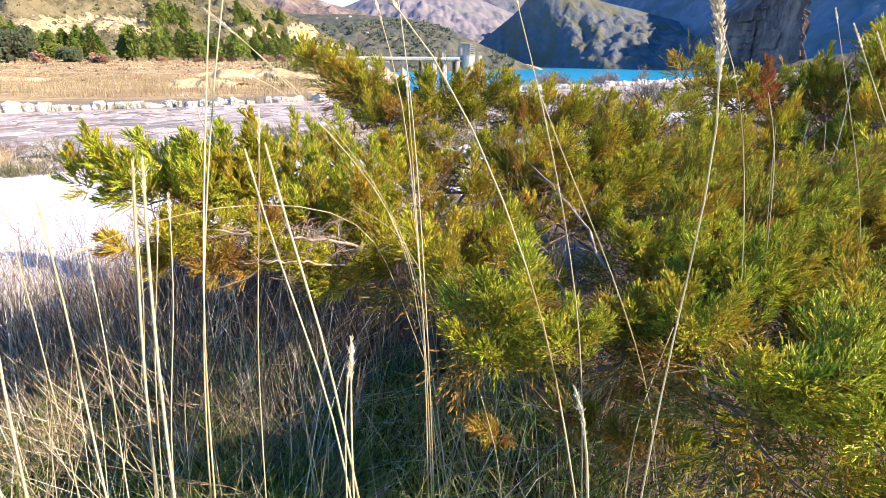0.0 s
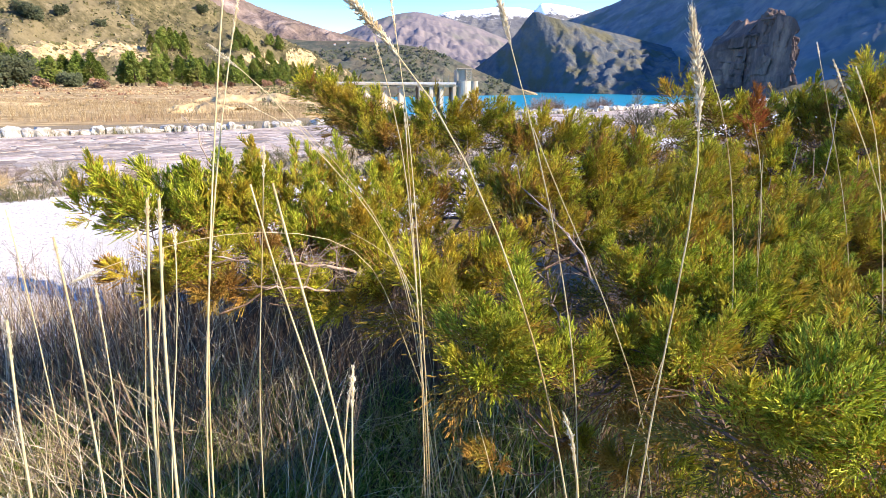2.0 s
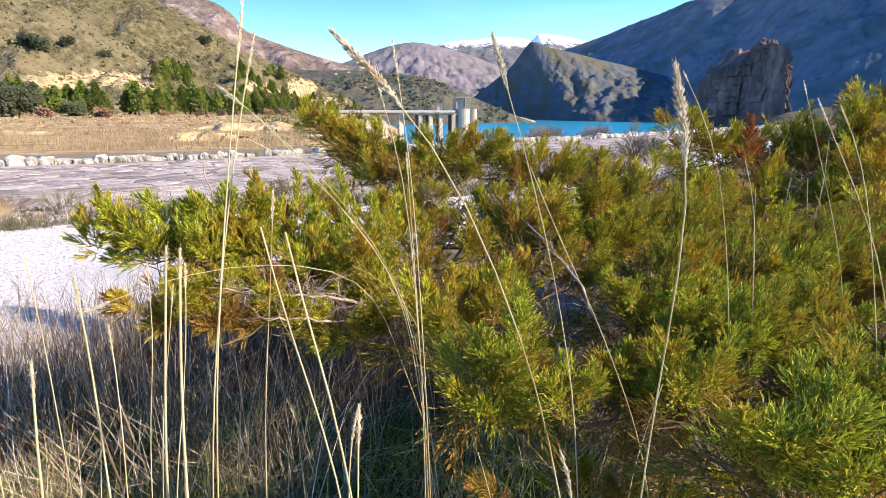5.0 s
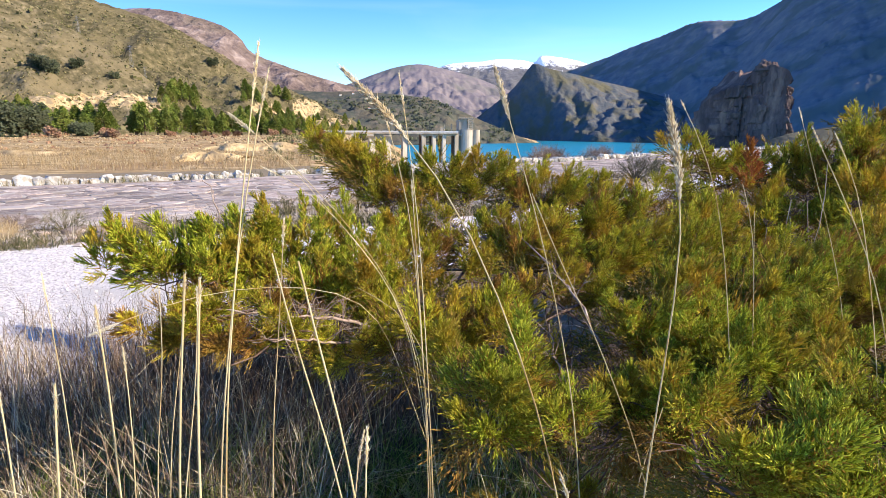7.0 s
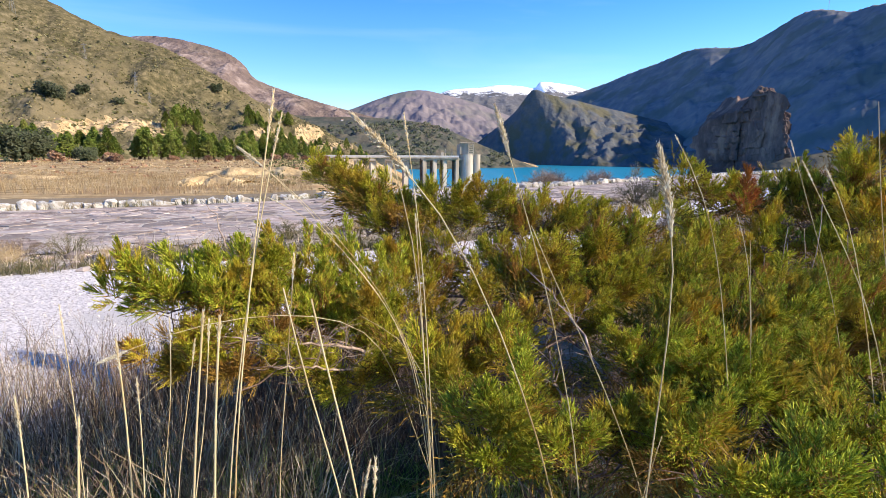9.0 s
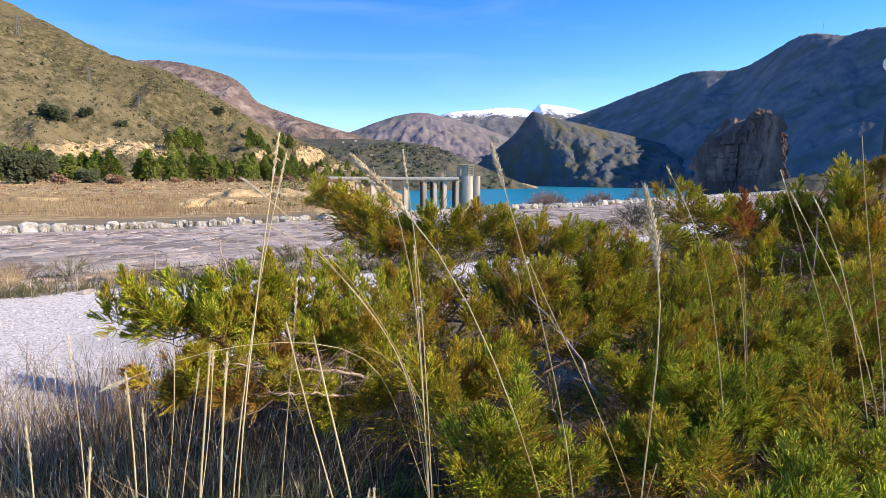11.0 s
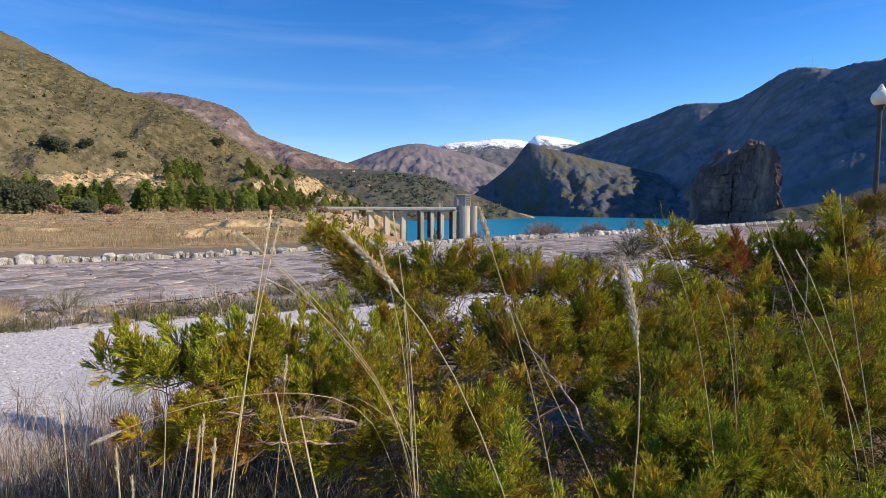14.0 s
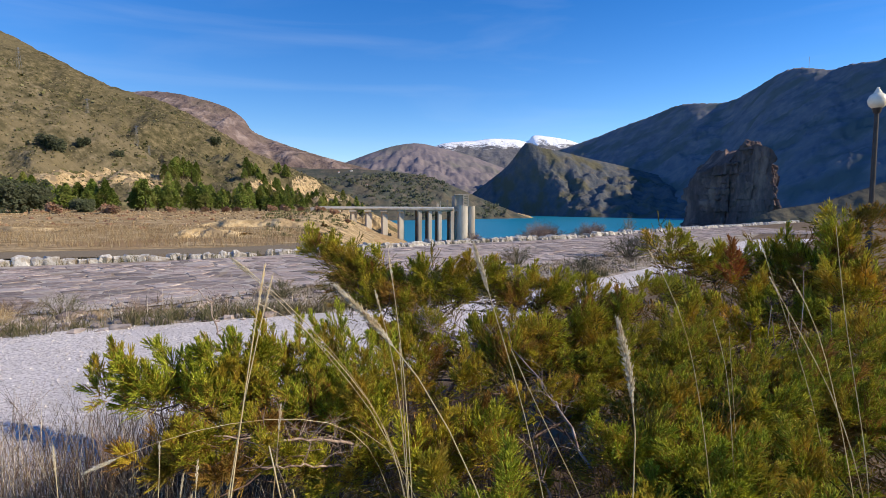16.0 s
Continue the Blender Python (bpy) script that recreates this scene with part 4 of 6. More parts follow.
def far_woods():
    """Trees of the far wooded hill, too many and too small to count."""
    r = random.Random(31)
    verts, faces = [], []
    for _ in range(2600):
        x = r.uniform(-300, 110)
        y = 640 + 330 * r.random() + 0.05 * x
        z = drop(x, y)
        if z < WATER + 2 or fbm(x, y, 0.012, 4, 5.0) < -0.15:
            continue
        s = r.uniform(2.0, 4.5)
        for _ in range(5):
            p = Vector((x + r.gauss(0, 0.35) * s, y + r.gauss(0, 0.35) * s, z + s * 0.3 + r.gauss(0, 0.2) * s))
            d = Vector((r.gauss(0, 1), r.gauss(0, 1), r.gauss(0.8, 0.5))).normalized()
            a = d.orthogonal().normalized()
            i = len(verts)
            verts.extend([p + a * 0.4 * s, p - a * 0.4 * s, p + d * 0.6 * s - a * 0.3 * s, p + d * 0.7 * s + a * 0.25 * s])
            faces.append((i, i + 1, i + 2, i + 3))
    tagged(mesh_object("far_woods", verts, faces, M_FAR_WOOD), "dark green woods on the hill across the lake", "woods", kind="stuff")


def scatter_field():
    """Low tan and rust tussocks over the flat."""
    r = random.Random(14)
    for name, label, material, n in (("rust_tussocks", "low rust and red tussocks on the flat", M_RED_BUSH, 130), ("tan_tussocks", "low straw-coloured tussocks on the flat", M_REED, 2200)):
        verts, faces = [], []
        for _ in range(n):
            y = r.uniform(55, 170)
            x = -y * r.uniform(0.2, 0.85)
            if x > float(np.interp(y, SHORE_Y, SHORE_X)) - 2:
                continue
            z, s = ground_z(x, y), r.uniform(0.15, 0.5 if material is M_REED else 0.95) * (y / 100) ** 0.5
            for _ in range(6):
                p = Vector((x + r.gauss(0, 0.4) * s, y + r.gauss(0, 0.4) * s, z - 0.05))
                d = Vector((r.gauss(0, 0.5), r.gauss(0, 0.5), 1)).normalized()
                a = Vector((r.gauss(0, 1), r.gauss(0, 1), 0)).normalized()
                i = len(verts)
                verts.extend([p + a * 0.3 * s, p - a * 0.3 * s, p + d * 0.5 * s - a * 0.2 * s, p + d * 0.6 * s + a * 0.1 * s])
                faces.append((i, i + 1, i + 2, i + 3))
        tagged(mesh_object(name, verts, faces, material), label, "tussocks", kind="stuff")
    verts, faces = [], []
    for _ in range(500):
        y = 46 * (246 / 46) ** r.random()
        x = float(np.interp(y, SHORE_Y, SHORE_X)) + r.uniform(-0.09, 0.05) * y
        z, s = drop(x, y, 0.4), r.uniform(0.3, 1.1) * (0.12 + y / 260)
        if z < WATER + 1:
            continue
        for _ in range(8):
            p = Vector((x + r.gauss(0, 0.4) * s, y + r.gauss(0, 0.4) * s, z - 0.1))
            d = Vector((r.gauss(0, 0.6), r.gauss(0, 0.6), 1)).normalized()
            a = Vector((r.gauss(0, 1), r.gauss(0, 1), 0)).normalized()
            i = len(verts)
            verts.extend([p + a * 0.25 * s, p - a * 0.25 * s, p + d * s - a * 0.2 * s, p + d * 1.1 * s + a * 0.1 * s])
            faces.append((i, i + 1, i + 2, i + 3))
    tagged(mesh_object("bank_scrub", verts, faces, M_SCRUB_TUFT), "olive scrub on the bank below the bridge", "scrub", kind="stuff")


build_trees()
scatter_scrub()
scatter_field()
far_woods()
# ---- pylons, masts, houses ----


def build_pylon(x, y, h):
    p = thing("power_pylon", "thin grey lattice power pylon on the hillside", "pylon", (x, y, drop(x, y) - 0.3), "pylons")
    v, f = [], []
    w = h * 0.07
    for sx in (-1, 1):
        for sy in (-1, 1):
            tube_data([(sx * w, sy * w, 0), (sx * w * 0.2, sy * w * 0.2, h)], [0.05, 0.04], 4, v, f)
    for k in range(7):
        a, b = k / 7, (k + 1) / 7
        wa, wb = w * (1 - 0.8 * a), w * (1 - 0.8 * b)
        tube_data([(-wa, -wa, h * a), (wb, -wb, h * b)], [0.03, 0.03], 3, v, f)
        tube_data([(wa, wa, h * a), (-wb, wb, h * b)], [0.03, 0.03], 3, v, f)
    mesh_object("lattice", v, f, M_PYLON, parent=p)
    for z in (0.82, 0.95):
        v, f = [], []
        tube_data([(-h * 0.1, 0, h * z), (h * 0.1, 0, h * z)], [0.08, 0.08], 4, v, f)
        mesh_object("cross_arm", v, f, M_PYLON, parent=p)


for px_, py_, ph_ in ((-190, 262, 14), (-160, 262, 12), (-136, 258, 11), (-131, 259, 10)):
    build_pylon(px_, py_, ph_)
for mx_, my_ in ((779, 1193), (795, 1180)):
    v, f = [], []
    tube_data([(0, 0, 0), (0, 0, 30)], [0.45, 0.25], 5, v, f)
    ob = mesh_object("radio_mast", v, f, M_PYLON)
    ob.location = (mx_, my_, drop(mx_, my_) - 2)
    tagged(ob, "thin radio mast on the ridge", "mast", "ridge masts")


def build_house(x, y, w, d, h):
    ho = thing("house", "tiny white house with a tiled roof on the far hill", "house", (x, y, drop(x, y) - 0.5), "far village houses")
    bm = bmesh.new()
    box(bm, 0, 0, h / 2, w, d, h)
    part("wall", bm, M_WHITE, ho)
    bm = bmesh.new()
    bmesh.ops.create_cone(bm, cap_ends=True, segments=4, radius1=w * 0.78, radius2=w * 0.1, depth=h * 0.4, matrix=Matrix.Translation((0, 0, h * 1.2)) @ Matrix.Rotation(radians(45), 4, "Z"))
    part("roof", bm, M_TILE, ho)


for hx, hy in ((-171, 985), (-150, 990), (-112, 900)):
    build_house(hx, hy, 3.6, 3, 2.6)

# ---- shrubs of the verge and beyond the kerb ----
for sx, sy, sh, sw, sm, sl in ((-2.3, 8.3, 0.38, 0.5, M_VERGE_HERB, "low brown-olive shrub on the verge"), (-1.4, 8.9, 0.35, 0.45, M_REED, "dry straw-brown broom shrub on the verge"),
                               (-3.6, 6.6, 0.3, 0.3, M_BARE_SHRUB, "grey-brown twiggy dead shrub on the verge"), (2.2, 9.6, 0.5, 0.4, M_BARE_SHRUB, "grey-brown twiggy dead shrub on the verge"),
                               (3.0, 11.4, 0.55, 0.6, M_VERGE_HERB, "olive low shrub on the verge"), (5.4, 15.6, 0.8, 1.0, M_VERGE_HERB, "olive low shrub on the verge"),
                               (1.9, 13.2, 0.6, 0.7, M_VERGE_HERB, "olive low shrub on the verge"), (-5.0, 6.3, 0.22, 0.4, M_REED, "dry straw-brown broom shrub on the verge"),
                               (3.4, 8.2, 0.6, 0.45, M_BARE_SHRUB, "grey-brown twiggy dead shrub on the verge"), (6.6, 17.6, 0.7, 0.8, M_VERGE_HERB, "olive low shrub on the verge")):
    twig_shrub("verge_shrub", sl, (sx, sy, GROUND), sh, sw, sm, int(sx * 10 + sy * 100))
low = random.Random(63)
for k in range(26):
    sx = low.uniform(-5.6, 6.5)
    sy = low.uniform(float(np.interp(sx, [p[0] for p in PATH_FAR], [p[1] for p in PATH_FAR])) + 0.15, slab_near_y(sx) + 0.1)
    sm, sl = low.choice(((M_VERGE_HERB, "low olive herb cushion on the verge"), (M_REED, "low dry straw tuft on the verge"), (M_TALL_WEED, "low grey dead weed on the verge"), (M_VERGE_HERB, "low olive herb cushion on the verge")))
    sh = low.uniform(0.14, 0.34)
    twig_shrub("verge_tuft", sl, (sx, sy, GROUND + 0.02), sh, sh * low.uniform(1.0, 1.7), sm, 700 + k, 60, "low tufts of the verge")
for sx, sy, sh in ((4.6, 25.8, 1.35), (5.3, 26.4, 1.3), (7.9, 29.6, 1.35), (8.7, 30.4, 1.25), (1.5, 22.8, 0.7), (0.2, 21.9, 0.5), (3.9, 25.2, 0.75), (8.4, 30.0, 0.7)):
    twig_shrub("kerbside_shrub", "pinkish-brown bare twiggy shrub beyond the kerb stones", (sx, sy, ground_z(sx, sy) - 0.05), sh, sh * 0.85, M_BARE_SHRUB, int(sx * 31), 130, "shrubs beyond the kerb")
twig_shrub("lakeside_shrub", "tall thin yellow-olive shrub beyond the kerb", (11.2, 32.6, ground_z(11.2, 32.6) - 0.05), 1.5, 0.6, M_REED, 5, 26, "shrubs beyond the kerb")

# ---- junipers ----


def plume(rs, at, axis, form, s=1.0, brown=0.0, coarse=1.0):
    """One juniper spray: side branchlets spiral round an axis and carry short blunt cord-like twigs on both sides, all bending forwards.
    Returns points, six a twig, and for each twig whether it is old brown growth."""
    length, width, sides, per, twig, r0 = form
    length, width = length * s, width * s
    sides, per, twig, r0 = max(4, int(sides / coarse)), max(4, int(per / coarse)), twig * coarse, r0 * coarse
    z = np.array(axis)
    x = np.cross(z, (0.31, 0.87, 0.38))
    x /= np.linalg.norm(x)
    y = np.cross(z, x)
    t = np.clip((np.arange(sides) + rs.random(sides)) / sides, 0, 1)
    az = 2.4 * np.arange(sides) + rs.uniform(0, 6.28) + rs.normal(0, 0.25, sides)
    bend = rs.uniform(-0.22, 0.22, 2) * length
    foot = np.stack([bend[0] * t * t, bend[1] * t * t, 0.82 * length * t], 1)
    open_ = 0.8 - 0.5 * t + rs.normal(0, 0.1, sides)
    e = np.stack([np.cos(az) * np.sin(open_), np.sin(az) * np.sin(open_), np.cos(open_)], 1)
    e[-1] = (0, 0, 1)
    run = width * (0.5 + 1.0 * np.sin(np.pi * (0.18 + 0.62 * t))) * (1.1 - t) ** 0.45 * rs.uniform(0.75, 1.2, sides)
    u = (np.arange(per) + 0.6) / per
    side = np.where(np.arange(per) % 2, 1.0, -1.0)
    side[-1] = 0.0
    flat = np.cross(e, (0, 0, 1.0)) + rs.normal(0, 0.3, (sides, 3))
    flat /= np.linalg.norm(flat, axis=1)[:, None] + 1e-6
    # the branchlets curl forwards towards their ends
    p = foot[:, None] + e[:, None] * (run[:, None] * u)[:, :, None] + np.array((0, 0, 1.0)) * (0.35 * run[:, None] * u ** 2)[:, :, None]
    d = e[:, None] + flat[:, None] * (0.62 * side)[None, :, None] + np.array((0, 0, 0.5)) * u[None, :, None] + rs.normal(0, 0.1, (sides, per, 3))
    old = (rs.random((sides, per)) < brown + (0.75 - 0.85 * t[:, None]) * (1.05 - u[None])).reshape(-1)
    p, d = p.reshape(-1, 3), d.reshape(-1, 3)
    d /= np.linalg.norm(d, axis=1)[:, None]
    count = len(p)
    a = np.cross(d, rs.normal(0, 1, (count, 3)))
    a /= np.linalg.norm(a, axis=1)[:, None]
    b = np.cross(d, a)
    l = (twig * rs.uniform(0.7, 1.25, count))[:, None]
    q, w = p + d * l, 0.62 * r0
    p = p - d * 0.3 * l
    feet = [p + r0 * (0.7 * a), p + r0 * (b - 0.4 * a), p - r0 * (b + 0.4 * a)]
    tips = [q + w * (0.7 * a), q + w * (b - 0.4 * a), q - w * (b + 0.4 * a)]
    local = np.stack(feet + tips, 1).reshape(-1, 3)
    return np.array(at) + local @ np.stack([x, y, z]), old


def twig_object(name, chunks, material, parent, label="", second=None):
    """All sprays of one cushion as a mesh of small blunt twigs; old brown twigs take the second material."""
    v = np.concatenate([c[0] for c in chunks])
    old = np.concatenate([c[1] for c in chunks])
    n = len(v) // 6
    shape = np.array([(0, 1, 4), (0, 4, 3), (2, 0, 3), (2, 3, 5)])
    tri = (shape[None] + 6 * np.arange(n)[:, None, None]).reshape(-1)
    me = bpy.data.meshes.new(name)
    me.vertices.add(len(v))
    me.vertices.foreach_set("co", v.astype(np.float32).reshape(-1))
    me.loops.add(len(tri))
    me.loops.foreach_set("vertex_index", tri.astype(np.int32))
    me.polygons.add(len(tri) // 3)
    me.polygons.foreach_set("loop_start", np.arange(0, len(tri), 3, dtype=np.int32))
    me.polygons.foreach_set("loop_total", np.full(len(tri) // 3, 3, dtype=np.int32))
    me.materials.append(material)
    if second:
        me.materials.append(second)
        me.polygons.foreach_set("material_index", np.repeat(old.astype(np.int32), len(shape)))
    me.update(calc_edges=True)
    me.shade_smooth()
    ob = new(name, me)
    ob.parent = parent
    return tagged(ob, label, kind="stuff")


# spray length, width, side branchlets, twigs on each, twig length, twig radius
FINE = (0.05, 0.025, 14, 9, 0.0062, 0.00092)
MID = (0.078, 0.026, 12, 9, 0.0088, 0.0011)
TALL = (0.07, 0.021, 12, 8, 0.009, 0.00108)
FAR = (0.12, 0.04, 10, 6, 0.019, 0.002)


def frond(r, rs, base, axis, reach, count, form, size, brown):
    """A tapering frond: sprays all round one axis, long and spreading at its foot, short and upright at its tip."""
    out = []
    side = axis.orthogonal().normalized()
    side.rotate(Matrix.Rotation(r.uniform(0, 6.28), 3, axis))
    sag = Vector((r.gauss(0, 0.06), r.gauss(0, 0.06), r.uniform(0.0, 0.1)))
    for k in range(count):
        t = ((k + r.random()) / count) ** 0.9
        o = side.copy()
        o.rotate(Matrix.Rotation(2.4 * k + r.gauss(0, 0.3), 3, axis))
        lean = (0.95 - 0.75 * t) * r.uniform(0.7, 1.2)
        d = (axis * math.cos(lean) + o * math.sin(lean) + sag * t).normalized()
        p = base + axis * (reach * 0.8 * t) + sag * reach * t * t
        out.append(plume(rs, p, d, form, size * (1.15 - 0.5 * t) * r.uniform(0.85, 1.15), brown + 0.5 * max(0.0, 0.35 - t)))
    return out


def bough(parent, root, tip, r, thick, bare, reach):
    v, f = [], []
    a, b = Vector(root), Vector(tip)
    mid = a.lerp(b, 0.5) + Vector((r.uniform(-0.08, 0.08), r.uniform(-0.08, 0.08), r.uniform(-0.09, 0.0)))
    pts = curve_points([a, mid, b], 8)
    pts = [p + Vector((r.gauss(0, 0.003), r.gauss(0, 0.003), r.gauss(0, 0.003))) for p in pts]
    tube_data(pts, list(np.linspace(thick, thick * 0.35, 8)), 6, v, f)
    limb = mesh_object("branch", v, f, M_BARK, parent=parent)
    # bare side twigs go to the bush's common mass
    for _ in range(5):
        k = r.randrange(1, 6)
        d = Vector((r.gauss(0, 1), r.gauss(0, 1), r.gauss(0.5, 0.6))).normalized() * r.uniform(0.04, 0.13) * reach
        tube_data([pts[k], pts[k] + d * 0.6 + Vector((0, 0, 0.01)), pts[k] + d], [thick * 0.3, thick * 0.2, thick * 0.08], 4, *bare)
    return limb


def juniper(label, root, groups, seed):
    """A spreading juniper: boughs from the root to pads of foliage, each pad a cushion of plumes."""
    r, rs = random.Random(seed), np.random.default_rng(seed)
    bush = thing("juniper", label, "shrub", (root[0], root[1], GROUND), "junipers")
    bush.matrix_basis = Matrix.Translation((0, 0, 0))
    v, f = [], []
    tube_data(curve_points([(root[0] + 0.15, root[1] + 0.1, GROUND - 0.03), (root[0] + 0.05, root[1], (root[2] + GROUND) / 2), root], 8), [0.035, 0.034, 0.032, 0.03, 0.027, 0.024, 0.02, 0.014], 8, v, f)
    mesh_object("trunk", v, f, M_BARK, smooth=True, parent=bush)
    bare, done = ([], []), []
    for pads, form, grow, dense, size, dry, lean in groups:
        g = Vector(grow)
        # small cushions fill the hollows between neighbours
        between = []
        for i, a in enumerate(pads):
            for b in pads[i + 1:]:
                gap = math.dist(a[:3], b[:3])
                if 0.5 * (a[3] + b[3]) < gap < 1.05 * (a[3] + b[3]):
                    between.append(((a[0] + b[0]) / 2, (a[1] + b[1]) / 2 + 0.04, (a[2] + b[2]) / 2 - 0.05, 0.6 * min(a[3], b[3])))
        caps = len(pads)
        for index, (x, y, z, rad) in enumerate(sorted(pads, key=lambda p: math.dist(p[:3], root)) + between):
            c = Vector((x, y, z))
            brown = dry if index < caps else 0.1 + dry
            start = Vector((root[0] + r.uniform(-0.16, 0.16), root[1] + r.uniform(-0.16, 0.16), root[2] + r.uniform(-0.12, 0.08)))
            grown = [q for q in done if (q - Vector(root)).length < 0.85 * (c - Vector(root)).length]
            if grown:
                start = min(grown + [start], key=lambda q: (q - c).length)
            done.append(c)
            limb = bough(bush, start, c - Vector((0, 0, (0.45 if rad > 0.075 else 0.1) * rad)), r, 0.0048 if rad > 0.075 and form is not TALL else 0.0024, bare, 1.0 if rad > 0.075 and form is not TALL else 0.45)
            n = max(6, int(dense * (rad / 0.1) ** 2))
            green, dead, inner = [], [], []
            swing = max(-0.55, min(1.0, (x - 0.1) / 0.6)) * lean
            many = max(2, int(round(n / (9 if form is FINE else 8))))
            for k in range(many):
                up = Vector((r.gauss(0, 1), r.gauss(0, 1), max(-0.25, r.gauss(0.45, 0.8)))).normalized()
                d = (g * (1.1 if form is TALL else 0.9) + Vector((swing, 0, 0)) + up * (0.85 if form is FINE else 0.5)).normalized()
                base = c + Vector((up.x * rad, up.y * rad, up.z * rad * 0.6)) * r.uniform(0.15, 0.75) - d * 0.5 * rad
                reach = rad * r.uniform(0.9, 1.6) * (1.35 if form is TALL else 1.0)
                gone = r.random() < (brown if up.z > -0.05 else brown + (0.15 if form is TALL else 0.3))
                (dead if gone else green).extend(frond(r, rs, base, d, reach, max(5, n // many), form, size * r.uniform(0.85, 1.2), 0.0))
            # inner sprays take the darkened material, so cushion depth is coloured in
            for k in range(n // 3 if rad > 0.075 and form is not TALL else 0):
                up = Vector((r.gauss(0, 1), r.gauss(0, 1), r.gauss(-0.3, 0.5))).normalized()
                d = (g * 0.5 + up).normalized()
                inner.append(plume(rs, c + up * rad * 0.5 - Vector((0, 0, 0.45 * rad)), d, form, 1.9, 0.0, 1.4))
            if green:
                twig_object("foliage", green, M_JUNIPER_FRESH if dry < 0.02 else M_JUNIPER, limb, "", M_JUNIPER_OLD)
            if dead:
                twig_object("dry_foliage", dead, M_JUNIPER_DRY, limb, "orange-brown dry sprays")
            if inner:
                twig_object("inner_foliage", inner, M_JUNIPER_DARK, limb, "brownish inner twigs with depth shade in their colour")
    tagged(mesh_object("bare_wood", bare[0], bare[1], M_BARK, parent=bush), "bare grey-brown twigs", kind="stuff")
    return bush


PADS_NEAR = [
    (0.36, 0.60, 0.58, 0.085), (0.44, 0.58, 0.57, 0.09), (0.451, 0.911, 0.466, 0.118), (0.365, 1.018, 0.444, 0.107),
    (0.472, 1.072, 0.444, 0.118), (0.72, 0.85, 0.51, 0.13), (0.50, 0.55, 0.57, 0.09), 
    (0.65, 1.10, 0.50, 0.13), (0.87, 1.15, 0.48, 0.14), (0.60, 1.20, 0.49, 0.12), (0.48, 1.30, 0.50, 0.12),
    (0.67, 1.60, 0.49, 0.14), (0.82, 1.50, 0.51, 0.15), (1.01, 1.50, 0.51, 0.16), (1.21, 1.50, 0.50, 0.17),
]
# the same cushions go on beside and behind, unseen, added to shade the ground
PADS_UNSEEN = [(0.95, 0.5, 0.36, 0.15), (1.2, 0.7, 0.42, 0.17), (1.05, 0.95, 0.45, 0.16), (1.45, 1.05, 0.48, 0.18), (1.3, 1.25, 0.48, 0.16), (1.6, 1.4, 0.5, 0.18), (0.7, 0.42, 0.3, 0.12), (0.85, 0.52, 0.36, 0.13), (0.6, 0.36, 0.28, 0.11), (0.8, 0.25, 0.3, 0.14), (0.9, 0.6, 0.12, 0.16), (0.7, 0.6, 0.05, 0.13), (1.05, 0.75, 0.15, 0.17), (0.65, 0.8, 0.1, 0.14)]
PADS_UNDER = [
    (0.11, 0.90, 0.29, 0.06), (0.25, 1.00, 0.27, 0.07), (0.38, 0.85, 0.28, 0.07), (0.35, 0.95, 0.28, 0.06),
    (0.47, 0.60, 0.45, 0.08), (0.47, 0.75, 0.38, 0.07), (0.47, 0.95, 0.35, 0.08), (0.27, 1.32, 0.38, 0.07), (0.33, 1.42, 0.40, 0.07), (0.22, 1.22, 0.33, 0.06),
]
PADS_FRONT = [(0.052, 0.897, 0.531, 0.081), (0.133, 0.943, 0.531, 0.077), (-0.002, 1.077, 0.522, 0.072), (0.088, 0.870, 0.477, 0.072), (0.214, 0.852, 0.486, 0.068), (0.151, 1.077, 0.531, 0.072)]
PADS_MID = [
    (-0.07, 1.35, 0.47, 0.12), (0.10, 1.50, 0.47, 0.12), (-0.22, 1.45, 0.45, 0.1),
    (0.47, 1.65, 0.50, 0.11), (0.29, 1.60, 0.52, 0.09), (0.62, 1.90, 0.52, 0.14), (0.91, 2.00, 0.52, 0.16),
    (1.12, 1.90, 0.53, 0.16), (1.38, 1.90, 0.53, 0.17), (0.42, 1.90, 0.54, 0.11), (0.23, 2.00, 0.57, 0.14),
    (0.06, 1.80, 0.54, 0.1), (0.62, 2.20, 0.58, 0.11), (1.05, 2.20, 0.59, 0.13), (-0.12, 1.70, 0.51, 0.11),
] + [
    (0.16, 2.10, 0.60, 0.11), (0.34, 2.15, 0.60, 0.11), (0.46, 2.10, 0.58, 0.11), (0.64, 2.10, 0.55, 0.12),
    (0.63, 2.25, 0.62, 0.1), (-0.12, 2.00, 0.56, 0.1),
]
